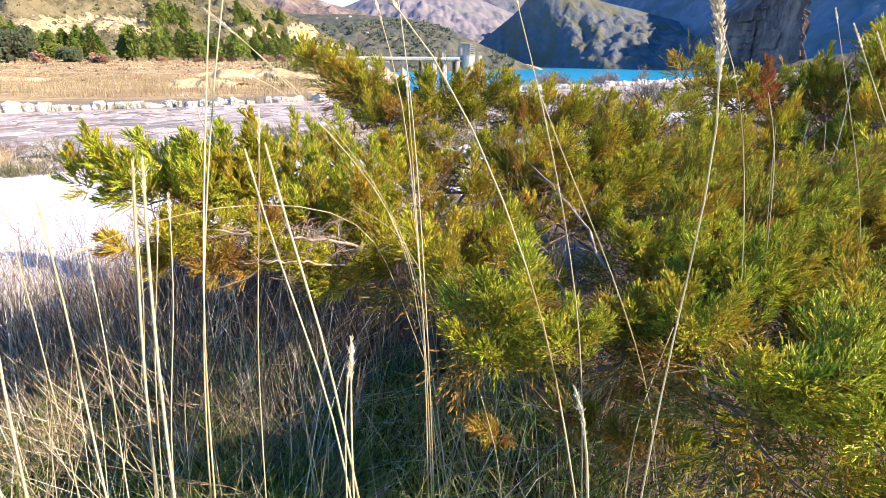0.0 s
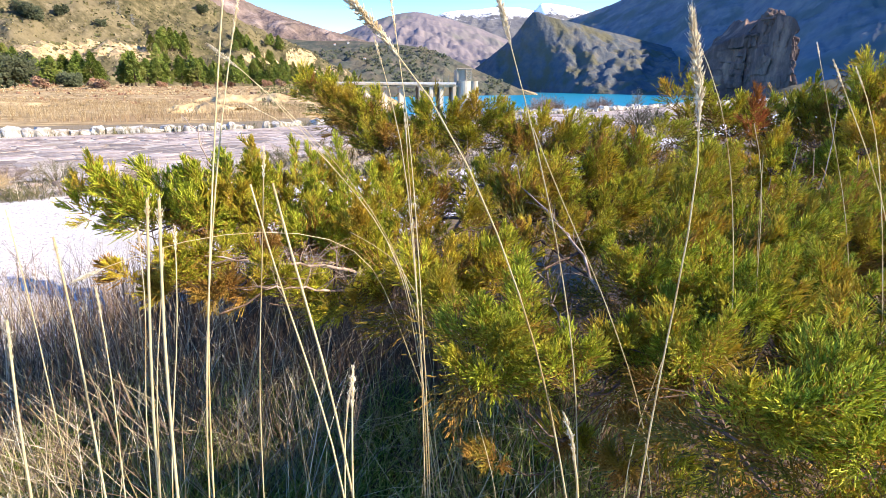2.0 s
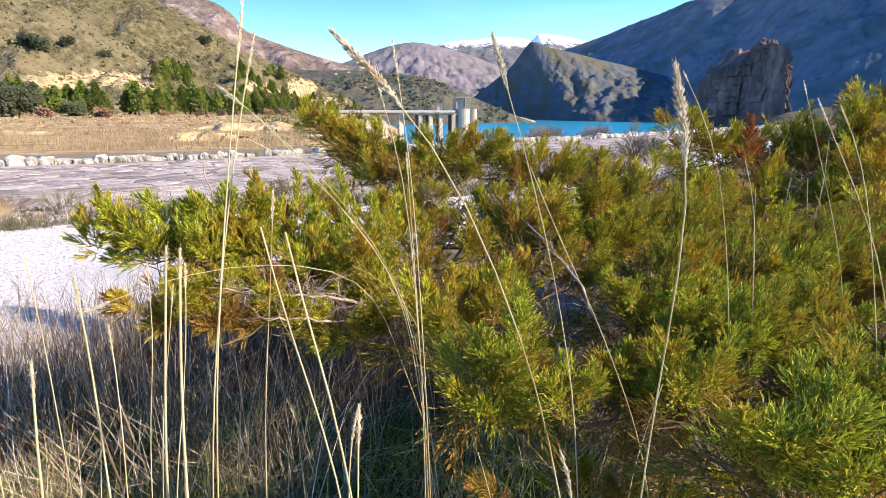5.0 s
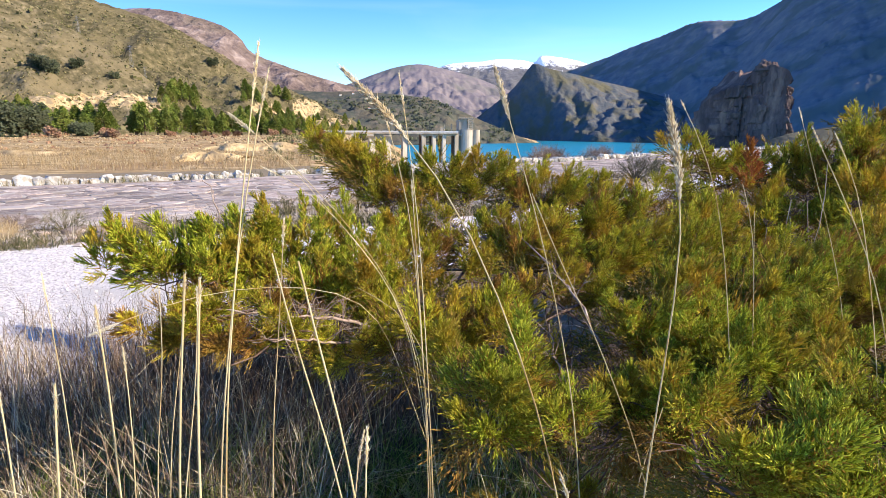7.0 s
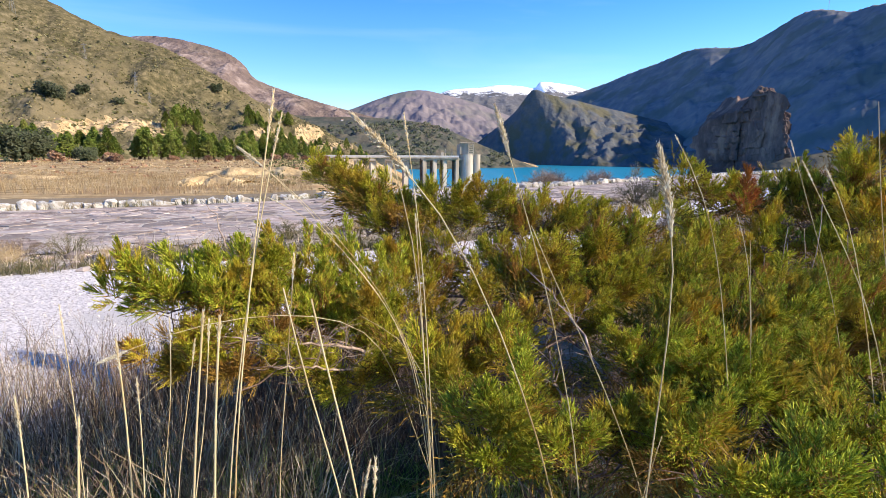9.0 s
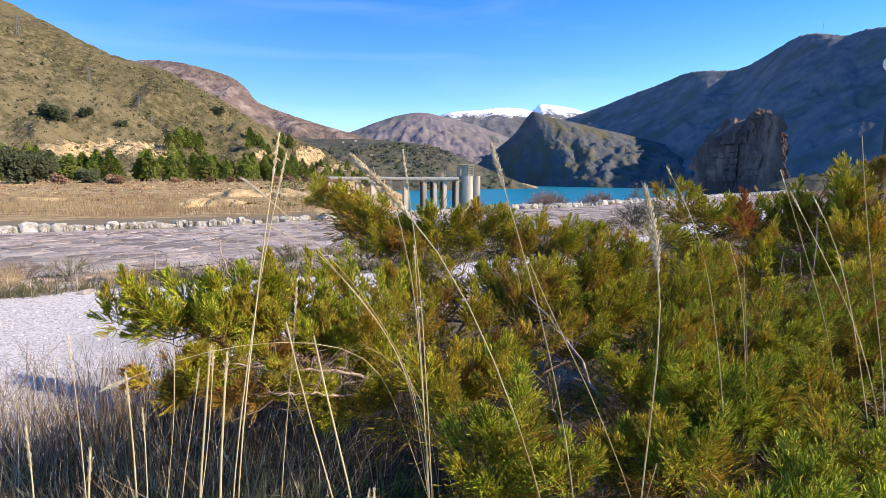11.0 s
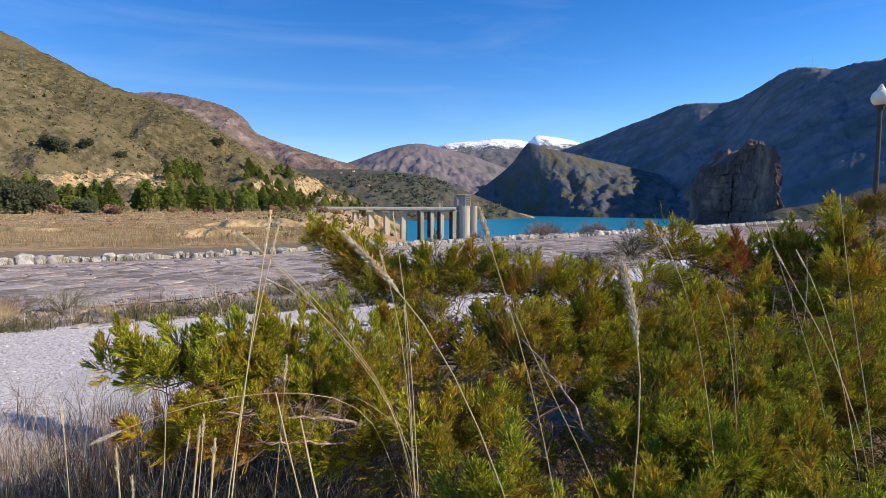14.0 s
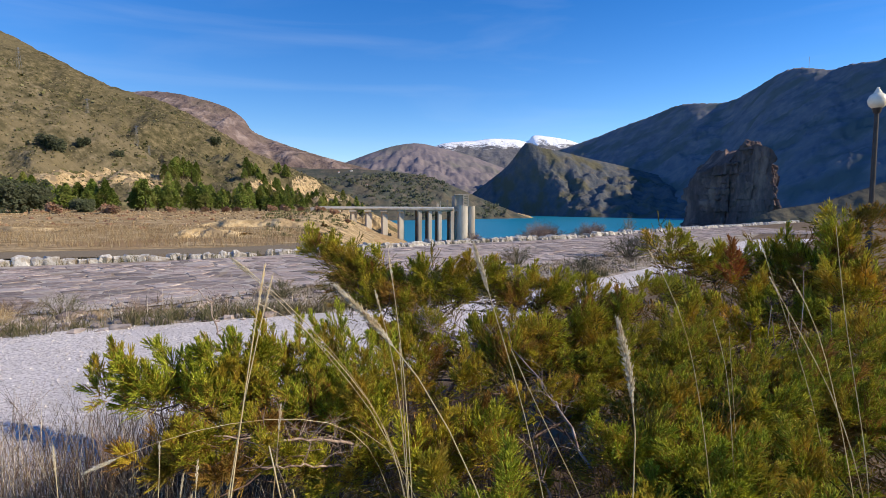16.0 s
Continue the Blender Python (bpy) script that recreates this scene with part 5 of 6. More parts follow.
PADS_TOP = [
    (0.81, 2.30, 0.67, 0.12), (0.93, 2.40, 0.76, 0.08), (0.55, 2.40, 0.70, 0.12), (0.53, 2.45, 0.79, 0.06),
    (0.35, 2.40, 0.70, 0.11), (0.16, 2.45, 0.81, 0.1), (-0.04, 2.40, 0.82, 0.1), 
    (-0.21, 2.40, 0.74, 0.1), (-0.21, 2.10, 0.60, 0.09), (-0.37, 2.50, 0.85, 0.085), (-0.51, 2.60, 0.91, 0.07),
    (-0.64, 2.70, 0.95, 0.05), (-0.44, 2.50, 0.76, 0.06), (0.29, 2.50, 0.76, 0.09), (-0.24, 2.50, 0.87, 0.06),
    (-0.59, 2.65, 0.93, 0.06), (-0.44, 2.55, 0.88, 0.08), (-0.31, 2.50, 0.80, 0.085), (-0.31, 2.40, 0.69, 0.08),
] + [
    (-0.15, 2.30, 0.65, 0.09), (-0.13, 2.45, 0.81, 0.07), (-0.06, 1.95, 0.55, 0.1), (0.38, 2.10, 0.55, 0.09),
    (0.70, 2.45, 0.71, 0.08), (0.75, 2.40, 0.64, 0.09), (0.05, 2.45, 0.80, 0.085), (0.10, 2.40, 0.71, 0.09),
    (0.44, 2.45, 0.77, 0.08), (0.26, 2.45, 0.82, 0.07), (0.64, 2.45, 0.77, 0.07), (-0.06, 2.35, 0.73, 0.08), (-0.03, 2.2, 0.63, 0.08), (0.06, 2.1, 0.55, 0.075), (0.2, 2.2, 0.62, 0.08), (-0.1, 2.15, 0.59, 0.07), (-0.34, 2.5, 0.86, 0.08), (-0.52, 2.55, 0.87, 0.06),
]
PADS_LEFT = [
    (-0.79, 1.24, 0.68, 0.05), (-0.74, 1.27, 0.69, 0.07), (-0.69, 1.30, 0.67, 0.08), (-0.63, 1.35, 0.67, 0.085),
    (-0.56, 1.40, 0.68, 0.09), (-0.50, 1.50, 0.67, 0.1), (-0.42, 1.60, 0.65, 0.11), (-0.34, 1.75, 0.64, 0.11),
    (-0.25, 1.50, 0.58, 0.09), (-0.36, 1.45, 0.57, 0.09), (-0.46, 1.40, 0.59, 0.06), (-0.23, 1.70, 0.58, 0.1),
    (-0.34, 1.60, 0.55, 0.09), (-0.19, 1.60, 0.47, 0.09), (-0.29, 1.50, 0.48, 0.08), (-0.41, 1.42, 0.51, 0.06),
    (-0.64, 1.29, 0.64, 0.06), (-0.57, 1.33, 0.63, 0.07), (-0.51, 1.38, 0.62, 0.07),
]
PADS_LOW = [
    (-0.66, 1.12, 0.57, 0.045), (-0.56, 1.12, 0.57, 0.055), (-0.47, 1.15, 0.54, 0.06), (-0.42, 1.20, 0.55, 0.05),
    (-0.33, 1.30, 0.49, 0.07), (-0.60, 1.22, 0.60, 0.05), (-0.53, 1.25, 0.59, 0.06), (-0.46, 1.28, 0.57, 0.06),
    (-0.37, 1.25, 0.52, 0.06), (-0.55, 1.20, 0.58, 0.05), (-0.27, 1.32, 0.47, 0.08), (-0.64, 1.18, 0.58, 0.045),
    (-0.22, 1.30, 0.43, 0.07),
]
PADS_FAR = [
    (1.41, 3.40, 0.88, 0.11), (1.63, 3.40, 0.76, 0.15), (1.91, 3.50, 0.74, 0.15), (2.17, 3.50, 0.81, 0.18),
    (2.23, 3.30, 0.69, 0.2), (2.39, 3.20, 0.88, 0.2), (1.85, 3.20, 0.55, 0.18), (1.52, 3.20, 0.55, 0.14),
    (2.02, 2.90, 0.52, 0.2), (2.29, 2.90, 0.67, 0.22), (2.52, 3.30, 1.05, 0.12), (1.24, 2.70, 0.50, 0.13),
    (1.52, 2.70, 0.48, 0.16), (1.98, 2.50, 0.50, 0.18),
]
PADS_FILL = [
    (0.78, 2.15, 0.58, 0.12), (0.64, 1.90, 0.55, 0.11), (0.69, 1.35, 0.52, 0.12), (0.66, 1.50, 0.56, 0.12),
    (0.12, 1.30, 0.51, 0.1), (0.47, 1.30, 0.51, 0.1), (1.57, 1.90, 0.56, 0.16),
    (1.27, 1.60, 0.52, 0.15), (1.09, 1.60, 0.56, 0.15), (0.85, 1.40, 0.53, 0.13), (-0.02, 1.25, 0.49, 0.09),
    (0.40, 2.00, 0.64, 0.1), (0.25, 1.85, 0.59, 0.12), (0.62, 2.20, 0.66, 0.11),
]
juniper("dense green juniper with rounded cushions of scaly twigs", (0.95, 1.5, 0.1), [(PADS_NEAR, FINE, (0.0, -0.2, 0.8), 56, 1.0, 0.01, 0.1), (PADS_UNSEEN, FAR, (0, 0, 1), 11, 0.8, 0.0, 0.0),
        (PADS_UNDER, FINE, (-0.2, -0.3, 0.6), 24, 1.0, 0.2, 0.0), (PADS_FRONT, FINE, (-0.1, -0.25, 0.7), 60, 1.0, 0.01, 0.0)], 1)
golden = juniper("green and golden juniper with upswept sprays", (0.35, 1.9, 0.1), [(PADS_MID, MID, (0.0, -0.2, 0.8), 35, 1.0, 0.03, 0.6), (PADS_FILL, MID, (0.0, -0.2, 0.8), 29, 1.0, 0.1, 0.6)], 2)
juniper("golden-green juniper with long spreading plumes", (0.3, 2.3, 0.3), [(PADS_TOP, MID, (-0.1, -0.1, 0.9), 33, 1.0, 0.05, 0.5)], 3)
juniper("low juniper branch with upright plumes over the gravel", (-0.1, 1.75, 0.4), [(PADS_LEFT, TALL, (-0.1, -0.1, 0.9), 40, 1.0, 0.018, 0.3),
        (PADS_LOW, FINE, (-0.3, -0.35, 0.5), 40, 0.9, 0.34, 0.0)], 4)
behind = juniper("larger juniper behind with orange dry sprays", (1.9, 3.7, 0.2), [(PADS_FAR, FAR, (-0.15, -0.1, 0.9), 19, 1.0, 0.05, 0.0)], 5)


def bare_limb(points, thick, twigs, seed, parent, reach=0.12):
    """A dead grey limb with short broken side twigs."""
    r = random.Random(seed)
    v, f = [], []
    pts = [p + Vector((r.gauss(0, 0.003), r.gauss(0, 0.003), r.gauss(0, 0.003))) for p in curve_points(points, 16)]
    tube_data(pts, list(np.linspace(thick, thick * 0.3, 16)), 7, v, f)
    for _ in range(twigs):
        k = r.randrange(1, 15)
        d = Vector((r.gauss(0, 1), r.gauss(0, 1), r.gauss(0.4, 0.7))).normalized() * r.uniform(0.3, 1.0) * reach
        m = pts[k] + d * 0.55 + Vector((r.gauss(0, 0.01), r.gauss(0, 0.01), 0.01))
        tube_data([pts[k], m, pts[k] + d], [thick * 0.28, thick * 0.2, thick * 0.06], 4, v, f)
        for _ in range(2):
            tube_data([m, m + (d + Vector((r.gauss(0, 0.04), r.gauss(0, 0.04), r.gauss(0, 0.04)))) * 0.4], [thick * 0.16, thick * 0.05], 3, v, f)
    return mesh_object("dead_limb", v, f, M_DEADWOOD, smooth=True, parent=parent, label="bleached grey dead limb with broken twigs")


bare_limb([(0.40, 1.32, 0.46), (0.352, 1.45, 0.552), (0.344, 1.55, 0.568), (0.304, 1.75, 0.6), (0.236, 1.95, 0.645), (0.184, 2.05, 0.672)], 0.0042, 26, 5, golden)
bare_limb([(0.22, 2.05, 0.6), (0.1, 2.1, 0.6), (0.0, 2.2, 0.64), (-0.12, 2.25, 0.69)], 0.005, 40, 6, golden, 0.16)
bare_limb([(0.12, 2.0, 0.56), (0.03, 2.05, 0.6), (-0.04, 2.1, 0.66)], 0.004, 34, 7, golden, 0.15)
bare_limb([(0.36, 1.15, 0.3), (0.28, 1.25, 0.41), (0.26, 1.36, 0.5)], 0.005, 40, 8, golden, 0.12)
bare_limb([(-0.15, 1.45, 0.45), (-0.3, 1.36, 0.52), (-0.42, 1.27, 0.555), (-0.56, 1.2, 0.6)], 0.005, 30, 9, golden, 0.13)
bare_limb([(-0.2, 1.4, 0.42), (-0.33, 1.25, 0.5), (-0.44, 1.17, 0.53)], 0.004, 24, 10, golden, 0.12)

red_r, red_rs = random.Random(3), np.random.default_rng(3)
twig_object("dead_spray", frond(red_r, red_rs, Vector((1.68, 3.1, 0.74)), Vector((0.02, -0.1, 1)).normalized(), 0.2, 9, FAR, 0.75, 0.0)
            + frond(red_r, red_rs, Vector((1.72, 3.15, 0.68)), Vector((0.2, -0.1, 1)).normalized(), 0.14, 5, FAR, 0.7, 0.0), M_JUNIPER_RED, behind, "rust-red dead spray")


def dead_herb(x, y, h, lean, seed, heads=3):
    """A dead umbel herb: grey branching stem with dark seed heads of short rays."""
    r = random.Random(seed)
    herb = thing("dead_herb", "grey dead herb with dark dry seed heads among the junipers", "herb", (x, y, ground_z(x, y) - 0.01), "dead herbs among the junipers")
    v, f = [], []
    top = Vector((lean[0] * h, lean[1] * h, h))
    pts = [p + Vector((r.gauss(0, 0.006), r.gauss(0, 0.006), 0)) for p in curve_points([(0, 0, 0), top * 0.5 + Vector((0.02, 0.01, 0)), top], 10)]
    tube_data(pts, list(np.linspace(0.0032, 0.0014, 10)), 5, v, f)
    ends = [top]
    for k in range(heads - 1):
        p = pts[5 + k % 4]
        e = p + Vector((r.uniform(-0.14, 0.14), r.uniform(-0.08, 0.08), r.uniform(0.12, 0.24)))
        tube_data([p, p.lerp(e, 0.5) + Vector((0, 0, -0.015)), e], [0.002, 0.0016, 0.001], 4, v, f)
        ends.append(e)
    mesh_object("stem", v, f, M_DEADWOOD, parent=herb)
    for e in ends:
        v, f = [], []
        for _ in range(16):
            d = Vector((r.gauss(0, 0.6), r.gauss(0, 0.6), r.uniform(0.3, 1))).normalized() * r.uniform(0.018, 0.036)
            tube_data([e, e + d], [0.0008, 0.0006], 3, v, f)
            for _ in range(3):
                q = e + d
                tube_data([q, q + Vector((r.gauss(0, 0.005), r.gauss(0, 0.005), r.uniform(0.0, 0.008)))], [0.0018, 0.0007], 4, v, f)
        mesh_object("seed_head", v, f, M_LITTER, parent=herb, label="dark brown dry seed head")


for hx, hy, hh, hl, hs in ((1.32, 2.15, 0.98, (0.04, 0.02), 1), (1.42, 2.2, 1.12, (0.08, 0.0), 2), (1.5, 2.3, 0.9, (-0.05, 0.0), 3), (1.25, 2.3, 0.85, (0.12, 0.0), 4), (1.58, 2.2, 0.95, (0.06, 0.0), 5), (1.36, 2.05, 0.8, (-0.12, 0.0), 6)):
    dead_herb(hx, hy, hh, hl, hs)
bare_limb([(-0.6, 1.7, 0.55), (-0.69, 1.7, 0.699), (-0.704, 1.7, 0.735), (-0.723, 1.7, 0.809), (-0.763, 1.7, 0.87)], 0.0035, 5, 11, golden, 0.06)

# ---- tall grass ----


def stalk(points, head, radius):
    """A dry grass culm from the ground to its tip, with a narrow seed head of overlapping spikelets."""
    fine = curve_points(points, 120)
    run = np.cumsum([0.0] + [(b - a).length for a, b in zip(fine, fine[1:])])
    pts = [fine[int(np.searchsorted(run, s))] if s < run[-1] else fine[-1] for s in np.linspace(0, run[-1], 22)]
    for _ in range(3):
        pts = [pts[0]] + [(a + b * 2 + c) / 4 for a, b, c in zip(pts, pts[1:], pts[2:])] + [pts[-1]]
    g = thing("grass_stalk", "tall dry straw-coloured grass stalk" + (" with a narrow seed head" if head else ""), "grass", (0, 0, 0), "tall dry grass stalks")
    v, f = [], []
    tube_data(pts, list(np.linspace(radius * 1.15, radius * 0.55, 22)), 6, v, f)
    culm = mesh_object("culm", v, f, M_STRAW, smooth=True, parent=g)
    if head:
        r = random.Random(int(abs(points[0][0]) * 1000))
        length = [0.0]
        for a, b in zip(pts, pts[1:]):
            length.append(length[-1] + (b - a).length)
        total, v, f = length[-1], [], []
        big = head > 0.055
        n = int(head / (0.00018 if big else 0.0003))
        fat = 1.1 if big else 0.5
        for i in range(n):
            s = total - head * (1 - i / n)
            k = max(0, min(20, int(np.searchsorted(length, s)) - 1))
            p = pts[k].lerp(pts[k + 1], (s - length[k]) / max(1e-6, length[k + 1] - length[k]))
            d = (pts[k + 1] - pts[k]).normalized()
            o = d.orthogonal().normalized()
            o.rotate(Matrix.Rotation(2.4 * i + r.uniform(-0.5, 0.5), 3, d))
            w = math.sin(math.pi * (0.12 + 0.76 * i / n)) * (0.75 + 0.4 * math.sin(i * 0.21) + 0.25 * r.random()) * fat
            e = p + o * 0.0009 * w
            tip = e + d * r.uniform(0.003, 0.0055) * fat + o * 0.0032 * w * r.uniform(0.4, 1.2)
            tube_data([e, e.lerp(tip, 0.45) + o * 0.0005 * w, tip], [0.0003 * fat, 0.00055 * w + 0.0001, 0.0001], 4, v, f)
            if i % 3 == 0:
                tube_data([tip, tip + d * 0.004 * fat + o * 0.002 * w], [0.00012, 0.00004], 3, v, f)
        mesh_object("seed_head", v, f, M_SEED, parent=culm)
    return g


def build_stalks():
    stalk([(0.280, 0.500, -0.270), (0.107, 0.500, 0.614), (0.061, 0.500, 0.778), (0.037, 0.500, 0.842), (0.014, 0.500, 0.898), (-0.012, 0.500, 0.944), (-0.030, 0.500, 0.974), (-0.046, 0.500, 1.000), (-0.064, 0.500, 1.021), (-0.084, 0.500, 1.037), (-0.106, 0.500, 1.045)], 0.085, 0.0012)
    stalk([(0.155, 0.470, -0.270), (0.185, 0.470, 0.635), (0.195, 0.470, 0.790), (0.199, 0.470, 0.856), (0.204, 0.470, 0.929), (0.203, 0.470, 0.959), (0.199, 0.470, 0.983), (0.190, 0.470, 1.001), (0.177, 0.470, 1.016)], 0.085, 0.0011)
    stalk([(0.250, 0.730, -0.270), (0.190, 0.730, 0.499), (0.161, 0.730, 0.679), (0.131, 0.730, 0.815), (0.091, 0.730, 0.951), (0.062, 0.730, 1.032), (0.051, 0.730, 1.073)], 0.07, 0.0011)
    stalk([(-0.294, 0.500, -0.270), (-0.240, 0.500, 0.647), (-0.224, 0.500, 0.787), (-0.210, 0.500, 0.893), (-0.194, 0.500, 0.994), (-0.180, 0.500, 1.068)], 0.05, 0.0012)
    stalk([(0.038, 0.360, -0.270), (-0.086, 0.360, 0.739), (-0.100, 0.360, 0.797), (-0.113, 0.360, 0.861), (-0.118, 0.360, 0.901)], 0.0, 0.0013)
    stalk([(-0.079, 0.330, -0.270), (-0.072, 0.330, 0.655), (-0.071, 0.330, 0.722), (-0.071, 0.330, 0.772), (-0.068, 0.330, 0.790)], 0.03, 0.0011)
    stalk([(-0.246, 0.550, -0.270), (-0.208, 0.550, 0.615), (-0.202, 0.550, 0.685), (-0.189, 0.550, 0.806), (-0.180, 0.550, 0.902)], 0.03, 0.001)
    stalk([(-0.231, 0.330, -0.270), (-0.187, 0.330, 0.758), (-0.180, 0.330, 0.838), (-0.175, 0.330, 0.896)], 0.02, 0.0015)
    stalk([(-0.009, 0.700, -0.270), (-0.032, 0.700, 0.517), (-0.045, 0.700, 0.724), (-0.056, 0.700, 0.900), (-0.089, 0.700, 1.012)], 0.03, 0.0011)
    stalk([(-0.008, 0.720, -0.270), (-0.029, 0.720, 0.504), (-0.041, 0.720, 0.751), (-0.049, 0.720, 0.897), (-0.072, 0.720, 1.064)], 0.05, 0.001)
    stalk([(-0.022, 0.750, -0.270), (-0.036, 0.750, 0.485), (-0.042, 0.750, 0.652), (-0.053, 0.750, 0.843), (-0.058, 0.750, 0.925)], 0.03, 0.001)
    stalk([(0.072, 1.000, -0.270), (0.040, 1.000, 0.167), (0.003, 1.000, 0.421), (-0.087, 1.000, 0.657), (-0.109, 1.000, 0.657), (-0.174, 1.000, 0.702)], 0.0, 0.0009)
    stalk([(0.458, 0.800, -0.270), (0.316, 0.800, 0.453), (0.283, 0.800, 0.534), (0.231, 0.800, 0.669), (0.163, 0.800, 0.798), (0.116, 0.800, 0.904)], 0.0, 0.0011)
    stalk([(0.035, 1.050, -0.270), (-0.044, 1.050, 0.444), (-0.088, 1.050, 0.641), (-0.169, 1.050, 0.781), (-0.266, 1.050, 0.894), (-0.351, 1.050, 0.981), (-0.415, 1.050, 1.024)], 0.06, 0.0011)
    stalk([(0.031, 1.100, -0.270), (-0.070, 1.100, 0.497), (-0.117, 1.100, 0.674), (-0.210, 1.100, 0.795), (-0.300, 1.100, 0.900), (-0.375, 1.100, 0.923)], 0.04, 0.001)
    stalk([(0.602, 1.000, -0.270), (0.560, 1.000, 0.423), (0.529, 1.000, 0.683), (0.490, 1.000, 0.881), (0.441, 1.000, 1.007), (0.407, 1.000, 1.048)], 0.02, 0.001)
    stalk([(0.685, 1.100, -0.270), (0.660, 1.100, 0.368), (0.637, 1.100, 0.652), (0.617, 1.100, 0.822), (0.587, 1.100, 0.893)], 0.0, 0.001)
    stalk([(0.931, 1.000, -0.270), (0.876, 1.000, 0.325), (0.821, 1.000, 0.615), (0.776, 1.000, 0.796), (0.724, 1.000, 0.956), (0.689, 1.000, 0.993)], 0.05, 0.0011)
    stalk([(0.931, 0.950, -0.270), (0.842, 0.950, 0.452), (0.786, 0.950, 0.678), (0.733, 0.950, 0.806), (0.676, 0.950, 0.898), (0.614, 0.950, 1.003)], 0.05, 0.0012)
    stalk([(1.014, 1.200, -0.270), (0.956, 1.200, 0.313), (0.889, 1.200, 0.649), (0.814, 1.200, 0.858), (0.743, 1.200, 1.045)], 0.03, 0.001)
    stalk([(0.874, 0.900, -0.270), (0.789, 0.900, 0.589), (0.729, 0.900, 0.894), (0.697, 0.900, 1.100)], 0.0, 0.001)
    stalk([(-0.467, 0.600, -0.270), (-0.469, 0.600, 0.581), (-0.469, 0.600, 0.717), (-0.475, 0.600, 0.830)], 0.04, 0.001)
    stalk([(-0.310, 0.420, -0.270), (-0.301, 0.420, 0.699), (-0.299, 0.420, 0.776), (-0.303, 0.420, 0.849)], 0.03, 0.0013)
    stalk([(-0.430, 0.450, -0.270), (-0.420, 0.450, 0.679), (-0.418, 0.450, 0.738), (-0.421, 0.450, 0.783)], 0.05, 0.0012)
    stalk([(-0.510, 0.750, -0.270), (-0.450, 0.750, 0.483), (-0.426, 0.750, 0.632), (-0.420, 0.750, 0.773)], 0.03, 0.001)
    stalk([(-0.452, 0.650, -0.270), (-0.377, 0.650, 0.549), (-0.359, 0.650, 0.647), (-0.339, 0.650, 0.772)], 0.03, 0.001)
    stalk([(-0.319, 0.550, -0.270), (-0.274, 0.550, 0.527), (-0.244, 0.550, 0.785), (-0.221, 0.550, 0.910), (-0.205, 0.550, 0.993), (-0.187, 0.550, 1.051)], 0.05, 0.0012)
    stalk([(-0.280, 0.380, -0.270), (-0.231, 0.380, 0.665), (-0.215, 0.380, 0.817), (-0.208, 0.380, 0.886)], 0.02, 0.0016)
    stalk([(-0.025, 0.500, -0.270), (-0.113, 0.500, 0.567), (-0.140, 0.500, 0.697), (-0.166, 0.500, 0.802), (-0.179, 0.500, 0.876)], 0.0, 0.0014)
    stalk([(-0.118, 0.450, -0.270), (-0.100, 0.450, 0.608), (-0.097, 0.450, 0.691), (-0.088, 0.450, 0.719)], 0.04, 0.0012)
    stalk([(0.011, 1.000, -0.270), (-0.042, 1.000, 0.398), (-0.083, 1.000, 0.655), (-0.168, 1.000, 0.783), (-0.253, 1.000, 0.882), (-0.332, 1.000, 0.986), (-0.395, 1.000, 1.022)], 0.05, 0.001)
    stalk([(0.154, 0.300, -0.270), (0.075, 0.300, 0.695), (0.066, 0.300, 0.750), (0.060, 0.300, 0.775)], 0.035, 0.0012)
    stalk([(-0.351, 0.350, -0.270), (-0.305, 0.350, 0.689), (-0.299, 0.350, 0.753), (-0.294, 0.350, 0.812)], 0.03, 0.0014)
    stalk([(-0.399, 0.550, -0.270), (-0.370, 0.550, 0.527), (-0.360, 0.550, 0.656), (-0.362, 0.550, 0.760)], 0.03, 0.001)
    stalk([(-0.408, 0.600, -0.270), (-0.343, 0.600, 0.486), (-0.311, 0.600, 0.671), (-0.298, 0.600, 0.813)], 0.03, 0.001)
    stalk([(0.829, 1.300, -0.270), (0.798, 1.300, 0.226), (0.763, 1.300, 0.506), (0.744, 1.300, 0.677), (0.730, 1.300, 0.811)], 0.0, 0.001)
    stalk([(0.118, 0.800, -0.270), (0.095, 0.800, 0.184), (0.081, 0.800, 0.323), (0.050, 0.800, 0.442)], 0.0, 0.001)
    stalk([(0.281, 0.750, -0.270), (0.282, 0.750, 0.233), (0.283, 0.750, 0.425), (0.317, 0.750, 0.588)], 0.0, 0.001)
    stalk([(0.1, 1.3, -0.26), (-0.12, 1.24, 0.45), (-0.168, 1.200, 0.606), (-0.231, 1.150, 0.654), (-0.319, 1.100, 0.680), (-0.414, 1.060, 0.687), (-0.511, 1.040, 0.673), (-0.605, 1.020, 0.645), (-0.693, 1.000, 0.604)], 0.06, 0.001)


build_stalks()


